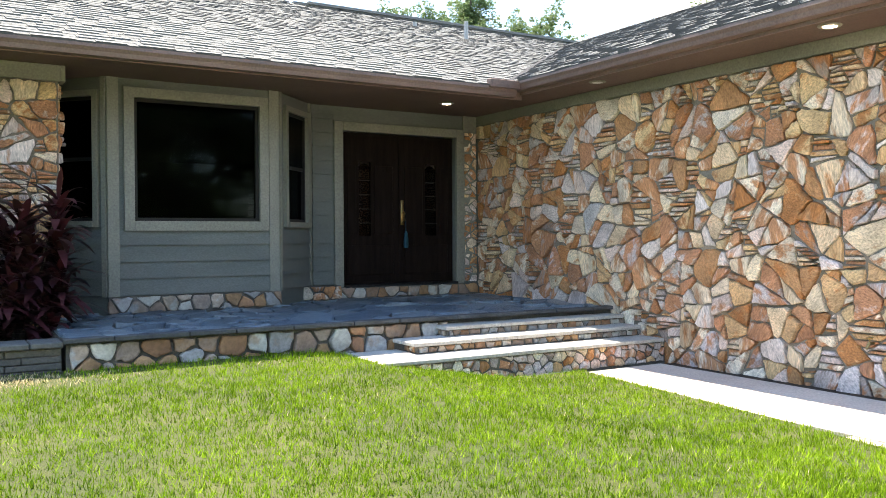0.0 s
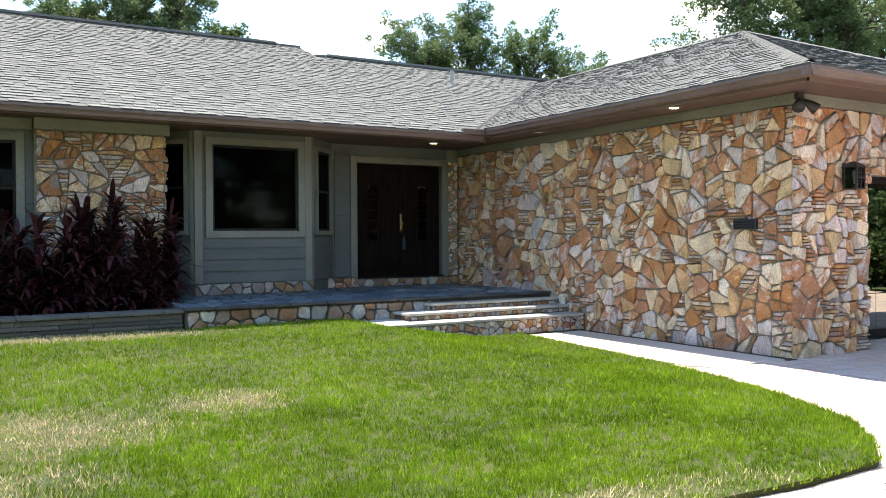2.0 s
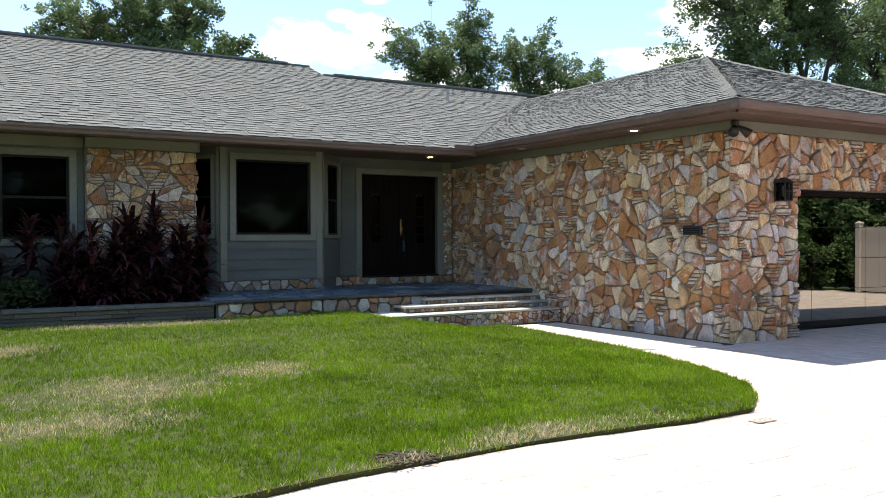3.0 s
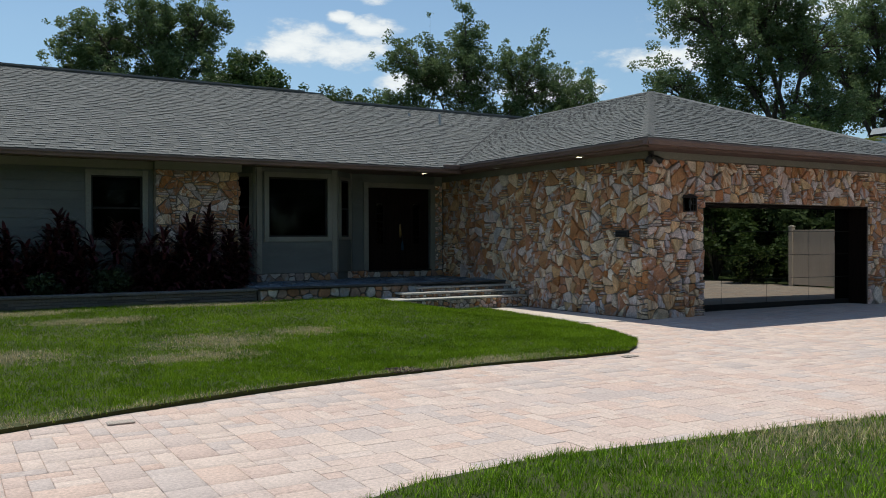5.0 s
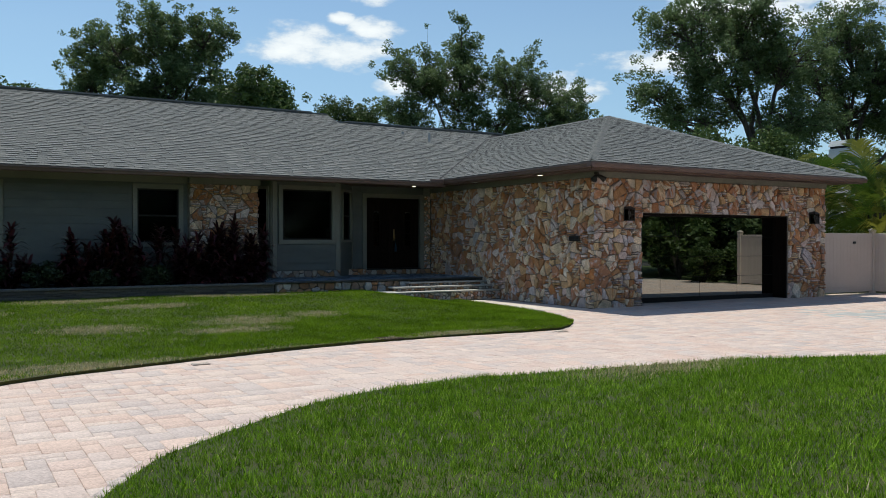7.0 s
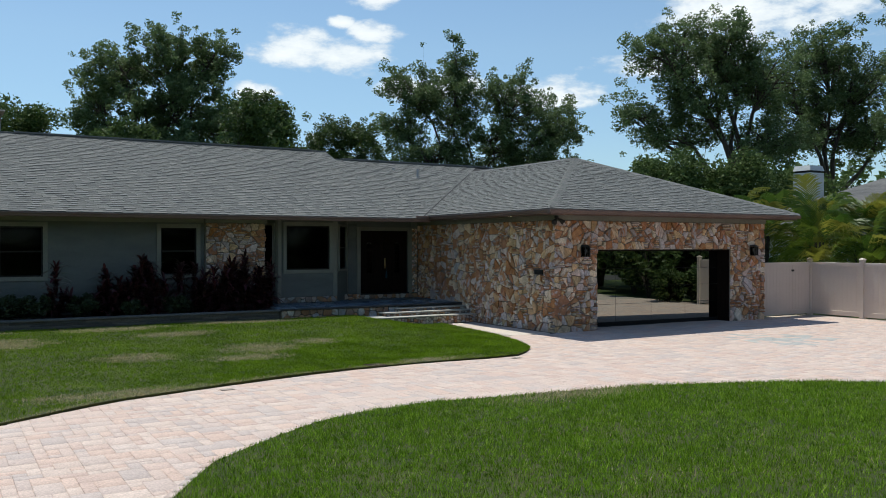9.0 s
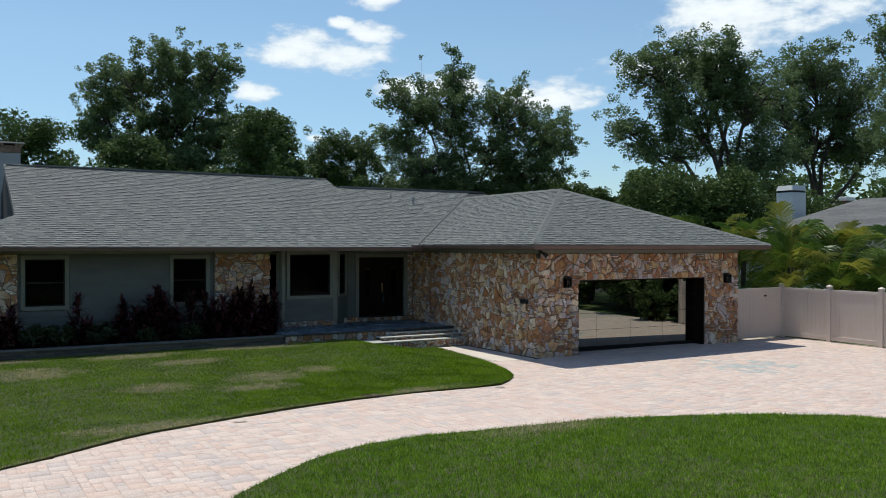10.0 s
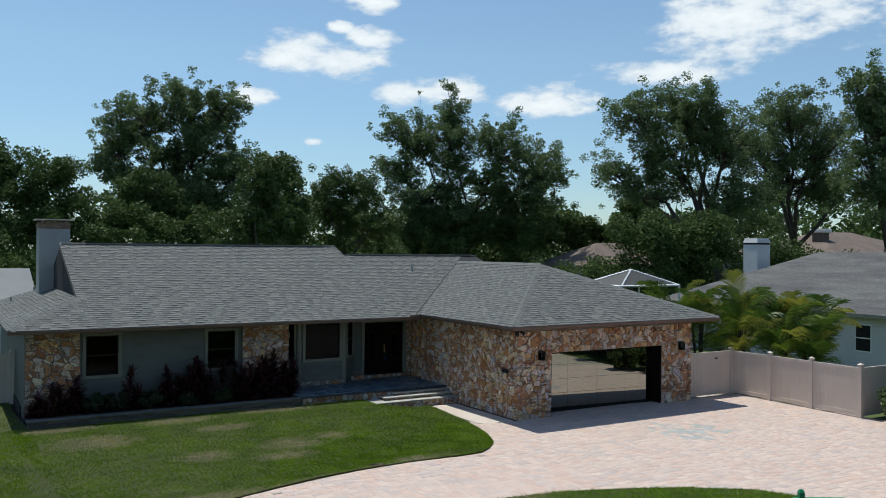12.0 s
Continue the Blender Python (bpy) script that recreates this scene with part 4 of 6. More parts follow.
def build_roof():
    c = math.sqrt(1 + SLOPE * SLOPE)
    back = 2 * RIDGE_Y - EM
    brk = GABLE_L - EL                     # run of the left hip up to the gablet
    bm = bmesh.new()

    def sheet(*pts):
        bm.faces.new([bm.verts.new(p) for p in pts])

    z = roof_z
    vy = EM + DEEP + HALF                  # top of the valley
    zv = z(HALF + DEEP)
    ridge, ridge2 = z(RIDGE_Y - EM), z(RIDGE2_Y - EM)
    sheet((EL, EM, EZM), (EX - DEEP, EM, EZM), (HIPX, vy, zv), (HIPX + 1.5, vy, zv), (14.6, RIDGE2_Y, ridge2), (GABLE_R, RIDGE2_Y, ridge2), (GABLE_R, RIDGE_Y, ridge), (GABLE_L, RIDGE_Y, ridge), (GABLE_L, EM + brk, z(brk)))
    sheet((EL, EM, EZM), (GABLE_L, EM + brk, z(brk)), (GABLE_L, back - brk, z(brk)), (EL, back, EZM))
    sheet((EX, EY, EZ), (HIPX, HIPY, HIPZ), (HIPX, vy, zv), (EX - DEEP, EM, EZM), (EX, EM, EZ))
    sheet((EX, EY, EZ), (ER, EY, EZ), (HIPX, HIPY, HIPZ))
    sheet((ER, EY, EZ), (ER, back, EZ), (HIPX, vy + 3, zv), (HIPX, HIPY, HIPZ))
    sheet((GABLE_L, RIDGE_Y, ridge), (GABLE_R, RIDGE_Y, ridge), (GABLE_R, back, EZ), (GABLE_L, back, EZ))
    sheet((GABLE_R, RIDGE2_Y, ridge2), (14.6, RIDGE2_Y, ridge2), (14.6, back, EZ), (GABLE_R, back, EZ))
    sheet((GABLE_L, EM + brk, z(brk)), (GABLE_L, RIDGE_Y, ridge), (GABLE_L, back - brk, z(brk)))
    sheet((GABLE_R, RIDGE2_Y, ridge2), (GABLE_R, RIDGE_Y, ridge), (GABLE_R, back, EZ))
    sheet((14.6, RIDGE2_Y, ridge2), (14.6, vy - 1, z(HALF + DEEP - 1)), (14.6, back, EZ))
    sheet((14.6, back, EZ), (ER, back, EZ), (HIPX, vy + 3, zv))
    roof = part("roof", bm, M_FELT)
    tagged(roof, "grey asphalt-shingled hip roof over house and garage", "roof", "", "structure")

    singles = [0]

    def lay(origin, u, v, nrm, length, rows_v, planes, nearest, start=0.0):
        """Courses of shingles on one slope; planes(v) gives the half-planes that bound the slope at that course."""
        r = random.Random(int(length * 100))
        verts, faces, which = [], [], []
        step = 0.145
        v0 = -0.03
        while v0 < rows_v:
            x = start - 0.4 - r.uniform(0, 0.3)
            tooth = r.random() < 0.5
            cuts = planes(v0 + step * 0.5)
            while x < length + 0.3:
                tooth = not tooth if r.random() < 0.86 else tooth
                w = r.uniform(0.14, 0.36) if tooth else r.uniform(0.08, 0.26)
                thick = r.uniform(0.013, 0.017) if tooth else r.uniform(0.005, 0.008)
                drop = r.uniform(0.0, 0.004)
                poly = [(x + 0.002, v0 - drop), (x + w - 0.002, v0 - drop), (x + w - 0.002, v0 + step + 0.02), (x + 0.002, v0 + step + 0.02)]
                for cut in cuts:
                    poly = clip(poly, *cut) if len(poly) > 2 else poly
                if len(poly) > 2 and area(poly) > 0.002:
                    top, low = [], []
                    for a, b in poly:
                        h = thick + (0.002 - thick) * (b - v0) / (step + 0.02) + 0.006
                        p = origin + u * a + v * b
                        top.append(p + nrm * h)
                        low.append(p - nrm * 0.004)
                    n = len(top)
                    fs = [list(range(n))] + [[i, n + i, n + (i + 1) % n, (i + 1) % n] for i in range(n)]
                    vs = [tuple(p) for p in top + low]
                    if nearest(x, v0) and singles[0] < 300:
                        singles[0] += 1
                        me = bpy.data.meshes.new("shingle")
                        me.from_pydata(vs, [], fs)
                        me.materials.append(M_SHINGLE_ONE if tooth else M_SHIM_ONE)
                        ob = new("shingle", me)
                        ob.parent = roof
                    else:
                        m = len(verts)
                        verts.extend(vs)
                        faces.extend([[m + i for i in f] for f in fs])
                        # slot 2: the lower edge, with its shadow line put into the colour
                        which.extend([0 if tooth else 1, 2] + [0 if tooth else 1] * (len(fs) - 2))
                x += w
            v0 += step
        me = bpy.data.meshes.new("shingle_field")
        me.from_pydata(verts, [], faces)
        me.materials.append(M_SHINGLE)
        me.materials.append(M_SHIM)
        me.materials.append(M_SHADOW_BUTT)
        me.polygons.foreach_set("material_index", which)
        ob = new("shingle_field", me)
        ob.parent = roof
        tagged(ob, kind="stuff")

    up_y = Vector((0, 1, SLOPE)).normalized()
    up_x = Vector((1, 0, SLOPE)).normalized()
    # main front slope: u along x from the left eave, v up the slope (v / c is the run)
    def main_cuts(v):
        run = v / c
        cuts = [(1, -1 / c, EX - DEEP - EL - 0.03)]
        cuts.append((-1, 1 / c, 0.0) if run < brk else (-1, 0, -(GABLE_L - EL) + 0.06))
        if run > RIDGE2_Y - EM:
            cuts.append((1, 0, GABLE_R + 0.05 - EL))
        cuts.append((1, 0, 14.6 - EL))
        return cuts
    lay(Vector((EL, EM, EZM)), Vector((1, 0, 0)), up_y, Vector((0, -SLOPE, 1)).normalized(), 14.6 - EL, (RIDGE_Y - EM) * c, main_cuts, lambda x, v: 7.6 < x < 12.4 and 0.1 < v < 2.4)
    lay(Vector((EX, EM + DEEP, EZ)), Vector((0, -1, 0)), up_x, Vector((-SLOPE, 0, 1)).normalized(), EM + DEEP - EY, HALF * c, lambda v: [(1, 1 / c, EM + DEEP - EY), (-1, -1 / c, -0.03)], lambda x, v: False, -HALF)
    lay(Vector((EX, EY, EZ)), Vector((1, 0, 0)), up_y, Vector((0, -SLOPE, 1)).normalized(), ER - EX, HALF * c, lambda v: [(-1, 1 / c, 0), (1, 1 / c, ER - EX)], lambda x, v: False)
    lay(Vector((EL, back, EZM)), Vector((0, -1, 0)), up_x, Vector((-SLOPE, 0, 1)).normalized(), back - EM, brk * c, lambda v: [(-1, 1 / c, 0), (1, 1 / c, back - EM)], lambda x, v: False)

    # caps on ridges and hips
    def caps(p, q, parent=roof):
        p, q = Vector(p), Vector(q)
        d = (q - p).normalized()
        side = d.cross(Vector((0, 0, 1))).normalized()
        up = side.cross(d)
        bm = bmesh.new()
        s, n = 0.0, (q - p).length
        while s < n - 0.02:
            e = min(s + 0.19, n)
            for sg in (-1, 1):
                A = [p + d * s + up * 0.026, p + d * s + side * sg * 0.15 - up * 0.040, p + d * e + side * sg * 0.15 - up * 0.048, p + d * e + up * 0.018]
                bm.faces.new([bm.verts.new(w) for w in A])
            s += 0.145
        part("ridge_cap", bm, M_SHINGLE, parent)
    caps((EX + 0.05, EY + 0.05, EZ + 0.03), (HIPX, HIPY, HIPZ + 0.01))
    caps((ER, EY, EZ + 0.02), (HIPX, HIPY, HIPZ + 0.01))
    caps((HIPX, HIPY, HIPZ + 0.01), (HIPX, vy, zv + 0.01))
    caps((EL, EM, EZM + 0.02), (GABLE_L, EM + brk, z(brk) + 0.01))
    vent = boxes((GABLE_L + 0.8, GABLE_R - 0.5, RIDGE_Y - 0.13, RIDGE_Y + 0.13, ridge + 0.0, ridge + 0.045), (GABLE_L, GABLE_R + 0.05, RIDGE_Y - 0.10, RIDGE_Y + 0.1, ridge - 0.02, ridge + 0.02),
                 (GABLE_R + 0.3, 14.3, RIDGE2_Y - 0.13, RIDGE2_Y + 0.13, ridge2, ridge2 + 0.045), (GABLE_R + 0.05, 14.6, RIDGE2_Y - 0.10, RIDGE2_Y + 0.1, ridge2 - 0.02, ridge2 + 0.02))
    part("ridge_vent", vent, M_SHINGLE, roof, "raised grey ridge vent")
    rake = bmesh.new()
    prism(rake, [(GABLE_R + 0.03, EM + 5.0, z(5.0)), (GABLE_R + 0.03, RIDGE_Y, ridge), (GABLE_R + 0.03, RIDGE_Y, ridge - 0.12), (GABLE_R + 0.03, EM + 5.0, z(5.0) - 0.12)], (0.02, 0, 0))
    prism(rake, [(GABLE_L - 0.06, EM + brk, z(brk)), (GABLE_L - 0.06, RIDGE_Y, ridge + 0.01), (GABLE_L - 0.06, RIDGE_Y, ridge - 0.15), (GABLE_L - 0.06, EM + brk, z(brk) - 0.15)], (0.03, 0, 0))
    bmesh.ops.recalc_face_normals(rake, faces=rake.faces)
    part("rake_board", rake, M_FASCIA, roof)

    # fascia, gutter, soffit
    def gutter_run(p, q, out):
        p, q, out = Vector(p), Vector(q), Vector(out)
        prof = ((0.0, -0.01), (0.115, -0.01), (0.118, -0.04), (0.098, -0.070), (0.088, -0.108), (0.0, -0.112))
        bm = bmesh.new()
        A = [bm.verts.new(p + out * d + Vector((0, 0, h))) for d, h in prof]
        B = [bm.verts.new(q + out * d + Vector((0, 0, h))) for d, h in prof]
        for i in range(len(prof)):
            bm.faces.new((A[i], A[(i + 1) % 6], B[(i + 1) % 6], B[i]))
        bm.faces.new(A[::-1])
        bm.faces.new(B)
        bmesh.ops.recalc_face_normals(bm, faces=bm.faces)
        g = part("gutter", bm, M_FASCIA)
        tagged(g, "brown metal gutter along the eave", "gutter", "gutters", "structure")
    i = 0.085
    gutter_run((EX + i, EY - 0.03, EZ), (EX + i, EM + i, EZ), (-1, 0, 0))
    gutter_run((EX - 0.03, EY + i, EZ), (ER + 0.03, EY + i, EZ), (0, -1, 0))
    gutter_run((EL - 0.03, EM + i, EZM), (EX - 0.04, EM + i, EZM), (0, -1, 0))
    gutter_run((EL + i, EM, EZM), (EL + i, back, EZM), (-1, 0, 0))
    fascia = boxes((EX + i, EX + i + 0.02, EY + i, EM + i, 2.885, EZ), (EX + i, ER, EY + i, EY + i + 0.02, 2.885, EZ), (EL + i, EX + i + 0.02, EM + i, EM + i + 0.02, 2.83, EZM))
    tagged(part("fascia", fascia, M_FASCIA), "brown painted fascia boards", "fascia", "", "structure")
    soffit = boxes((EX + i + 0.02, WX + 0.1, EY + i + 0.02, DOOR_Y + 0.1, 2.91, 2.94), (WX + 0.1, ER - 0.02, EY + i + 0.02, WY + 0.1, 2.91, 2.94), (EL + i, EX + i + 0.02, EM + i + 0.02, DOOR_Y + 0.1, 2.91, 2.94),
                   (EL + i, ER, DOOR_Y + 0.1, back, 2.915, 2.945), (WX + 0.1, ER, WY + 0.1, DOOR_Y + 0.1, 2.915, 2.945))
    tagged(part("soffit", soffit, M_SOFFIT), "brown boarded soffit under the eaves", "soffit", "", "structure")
    leaf_box = boxes((EX - 0.42, EX - 0.02, EM - 0.06, EM + 0.02, EZM - 0.03, EZM + 0.065), bevel=0.008)
    tagged(part("splash_guard", leaf_box, M_FASCIA), "brown splash guard on the gutter corner below the valley", "gutter guard")
    flash = bmesh.new()
    prism(flash, [(EX - DEEP - 0.03, EM, EZM + 0.02), (EX - DEEP + 0.03, EM, EZM + 0.02), (HIPX + 0.03, vy, zv + 0.012), (HIPX - 0.03, vy, zv + 0.012)], (0, 0, 0.006))
    part("valley_flashing", flash, M_FELT, roof)


build_ground()
build_shell()
build_roof()
build_lawns()
build_drive()


# ---------------------------------------------------------------- porch, steps, planter
def build_porch():
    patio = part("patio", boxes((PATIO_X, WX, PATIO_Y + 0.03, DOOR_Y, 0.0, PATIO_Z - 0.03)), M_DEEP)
    tagged(patio, "shaded porch floor of blue-grey slate flags", "porch", "", "structure")
    r = random.Random(31)
    for poly, _ in cells(PATIO_X, WX - 0.05, PATIO_Y, DOOR_Y - 0.1, 0.13, 0.30, r, 0.0, 5000):
        bm = stone_bm(poly, lambda u, v, d: (u, v, PATIO_Z - 0.03 + d), r, 0.010, 0.030, 0.012, 0.01)
        if bm is not None:
            part("flag", bm, M_SLATE, patio)
    stonework(patio, [(PATIO_X + 0.02, 7.25, 0.16, PATIO_Z - 0.045)], lambda u, v, d: (u, PATIO_Y + 0.03 - d, v), random.Random(32), M_PALE, (0.10, 0.17), 0.0, (0.03, 0.07), 0.009)
    lip = bmesh.new()
    x = PATIO_X - 0.03
    while x < WX - 0.1:
        w = r.uniform(0.35, 0.7)
        box(lip, x + 0.004, min(x + w, WX - 0.06) - 0.004, PATIO_Y - 0.05 - r.uniform(0, 0.02), PATIO_Y + 0.06, PATIO_Z - 0.036, PATIO_Z + 0.002, bevel=0.006)
        x += w
    part("patio_edge", lip, M_EDGE, patio, "dark slate edging of the porch")
    steps = ((7.10, 8.14, 0.44), (6.62, 7.88, 0.345), (6.14, 7.56, 0.245))
    for k, (left, front, top) in enumerate(steps):
        back = PATIO_Y + 0.02 if k == 0 else steps[k - 1][1] + 0.02
        core = bmesh.new()
        box(core, left + 0.05, WX, front + 0.04, back, -0.04, top - 0.035)
        if k:
            box(core, left + 0.05, steps[k - 1][0] + 0.05, back, PATIO_Y, -0.04, top - 0.035)
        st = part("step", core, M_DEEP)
        tagged(st, "low stone step with pale treads, sunlit at the porch", "step", "porch steps")
        rr = random.Random(40 + k)
        x = left
        while x < WX - 0.08:
            w = min(rr.uniform(0.45, 0.85), WX - 0.06 - x)
            bm = boxes((x + 0.003, x + w - 0.003, front, back + 0.01, top - 0.036, top + rr.uniform(-0.002, 0.002)), bevel=0.006)
            part("tread", bm, M_TREAD, st)
            x += w
        if k:
            part("tread", boxes((left, steps[k - 1][0] + 0.04, back + 0.012, PATIO_Y - 0.06, top - 0.036, top), bevel=0.006), M_TREAD, st)
        stonework(st, [(left + 0.06, WX - 0.04, top - (0.24 if k == 2 else 0.10), top - 0.04)], lambda u, v, d, f=front: (u, f + 0.04 - d, v), rr, M_STONE if k == 2 else M_PALE, (0.05, 0.08), 0.0, (0.012, 0.026), 0.004)
        stonework(st, [(front + 0.08, back, top - 0.10, top - 0.04)], lambda u, v, d, l=left: (l + 0.05 - d, u, v), rr, M_PALE, (0.05, 0.08), 0.0, (0.012, 0.026), 0.004)
    pad = boxes((6.2, 8.12, 7.2, 7.62, -0.05, 0.012))
    tagged(part("landing", pad, M_CONCRETE), "pale concrete landing below the porch steps", "paving", "", "structure")

    planter = part("planter_wall", boxes((-4.2, PATIO_X - 0.03, PATIO_Y + 0.04, PATIO_Y + 0.26, 0.0, 0.455)), M_DEEP)
    tagged(planter, "long low planter wall of thin stacked stone", "planter wall", "", "structure")
    rr = random.Random(51)
    z = 0.17
    while z < 0.45:
        h = rr.uniform(0.045, 0.075)
        x = -4.2
        while x < PATIO_X - 0.05:
            w = min(rr.uniform(0.35, 0.9), PATIO_X - 0.03 - x)
            d = rr.uniform(0.0, 0.03)
            bm = boxes((x + 0.004, x + w - 0.004, PATIO_Y + 0.04 - d - 0.015, PATIO_Y + 0.045, z + 0.003, min(z + h, 0.452) - 0.003), bevel=0.005)
            part("stone", bm, M_LEDGE, planter)
            x += w
        z += h
    x = -4.24
    while x < PATIO_X - 0.05:
        w = min(rr.uniform(0.7, 1.2), PATIO_X - 0.02 - x)
        part("coping", boxes((x + 0.003, x + w - 0.003, PATIO_Y - 0.03, PATIO_Y + 0.30, 0.456, 0.50), bevel=0.008), M_COPING, planter)
        x += w
    tagged(part("planting_bed", boxes((-4.15, PATIO_X - 0.03, PATIO_Y + 0.26, 10.12, 0.0, 0.43), (-4.15, 2.40, 10.12, WALL_Y, 0.0, 0.42)), M_MULCH), "dark mulched bed behind the planter wall", "flower bed", "", "structure")


def build_front_door():
    door = thing("door_1", (0, 0, 0), "dark mahogany double front door, shut, with narrow leaded lights", "door", kind="structure")
    x0, x1, z0, z1 = 7.38, 9.04, 0.66, 2.61
    for a, b, c, d in ((7.26, x0, z0, z1 + 0.11), (x1, 9.15, z0, z1 + 0.11), (x0, x1, z1, z1 + 0.11)):
        part("door_casing", boxes((a, b, DOOR_Y - 0.05, DOOR_Y, c, d), bevel=0.005), M_TRIM, door)
    part("threshold", boxes((x0, x1, DOOR_Y - 0.08, DOOR_Y + 0.1, z0 - 0.01, z0 + 0.025), bevel=0.004), M_FRAME, door)
    mid = (x0 + x1) / 2
    for s, (a, b) in enumerate(((x0 + 0.01, mid - 0.003), (mid + 0.003, x1 - 0.01))):
        w0, w1 = (a + 0.25, a + 0.42) if s == 0 else (b - 0.42, b - 0.25)
        y = DOOR_Y + 0.06
        leaf = part("door_leaf", boxes((a, w0, y, y + 0.045, z0 + 0.03, z1 - 0.005), (w1, b, y, y + 0.045, z0 + 0.03, z1 - 0.005), (w0, w1, y, y + 0.045, z0 + 0.03, 1.30), (w0, w1, y, y + 0.045, 2.24, z1 - 0.005)), M_DOOR, door)
        arch = bmesh.new()
        pts = [(w0, 1.30), (w1, 1.30), (w1, 2.14)] + [((w0 + w1) / 2 + 0.085 * math.cos(k * math.pi / 8), 2.14 + 0.085 * math.sin(k * math.pi / 8)) for k in range(1, 8)] + [(w0, 2.14)]
        prism(arch, [(u, y + 0.018, v) for u, v in pts], (0, 0.006, 0))
        bmesh.ops.recalc_face_normals(arch, faces=arch.faces)
        part("glass_light", arch, M_LEADED, leaf, "narrow arched leaded glass light")
        for q0, q1, p0, p1 in ((a + 0.08, b - 0.08, 0.80, 1.18), (a + 0.08, w0 - 0.04, 1.32, 2.2), (w1 + 0.04, b - 0.08, 1.32, 2.2)):
            if q1 - q0 > 0.05:
                part("door_panel", boxes((q0, q1, y - 0.012, y, p0, p1), bevel=0.008), M_DOOR, leaf)
        for k in range(4):
            part("glazing_bar", boxes((w0, w1, y - 0.006, y + 0.012, 1.46 + k * 0.18, 1.468 + k * 0.18)), M_FRAME, leaf)
    hx = mid + 0.05
    handle = bmesh.new()
    box(handle, hx - 0.022, hx + 0.022, DOOR_Y + 0.05, DOOR_Y + 0.06, 1.44, 1.76, bevel=0.004)
    tube(handle, [(hx, DOOR_Y + 0.055, 1.62), (hx, DOOR_Y - 0.01, 1.60), (hx, DOOR_Y - 0.012, 1.50), (hx, DOOR_Y + 0.05, 1.47)], [0.009, 0.010, 0.010, 0.008], 8)
    part("door_handle", handle, M_BRASS, door, "aged brass door handle", True)
    tassel = bmesh.new()
    tube(tassel, [(hx + 0.01, DOOR_Y - 0.02, 1.50), (hx + 0.015, DOOR_Y - 0.015, 1.36)], [0.004, 0.004], 5)
    lathe(tassel, (hx + 0.016, DOOR_Y - 0.015, 1.14), ((0.030, 0.0), (0.034, 0.08), (0.022, 0.19), (0.012, 0.22)), 8)
    t = part("door_tassel", tassel, M_TEAL)
    tagged(t, "teal tassel hanging from the brass door handle", "tassel")


def build_shutter():
    blind = thing("window_shutter", (6.17, 10.66, 1.50), "white louvred shutter half seen behind the bay window", "shutter")
    for k in range(4):
        slat = part("slat", boxes((-0.13, 0.13, -0.006, 0.006, -0.026, 0.026), bevel=0.003), M_WHITE, blind)
        slat.location, slat.rotation_euler = (0, 0, 0.055 + 0.066 * k), (radians(28), 0, 0)
    part("stile", boxes((0.13, 0.16, -0.012, 0.012, -0.81, 0.32)), M_WHITE, blind)


def build_garage_door():
    door = thing("door_2", (13.215, 4.72, 0), "mirrored glass sectional garage door, shut, reflecting the drive", "garage door", kind="structure")
    door.rotation_euler = (0, 0, radians(-4.35))
    x0, x1, y, z0, z1 = -2.44, 2.44, -0.02, 0.0, 2.01
    cols, rows = 4, 4
    for i in range(cols):
        for j in range(rows):
            a, b = x0 + (x1 - x0) * i / cols, x0 + (x1 - x0) * (i + 1) / cols
            c, d = z0 + 0.10 + (z1 - z0 - 0.10) * j / rows, z0 + 0.10 + (z1 - z0 - 0.10) * (j + 1) / rows
            part("pane", boxes((a + 0.004, b - 0.004, y, y + 0.012, c + 0.004, d - 0.004)), M_MIRROR, door)
    part("backing", boxes((x0, x1, y + 0.006, y + 0.05, z0, z1)), M_FRAME, door)
    part("bottom_seal", boxes((x0, x1, y - 0.006, y + 0.05, z0, z0 + 0.10)), M_FRAME, door, "dark bottom rail")


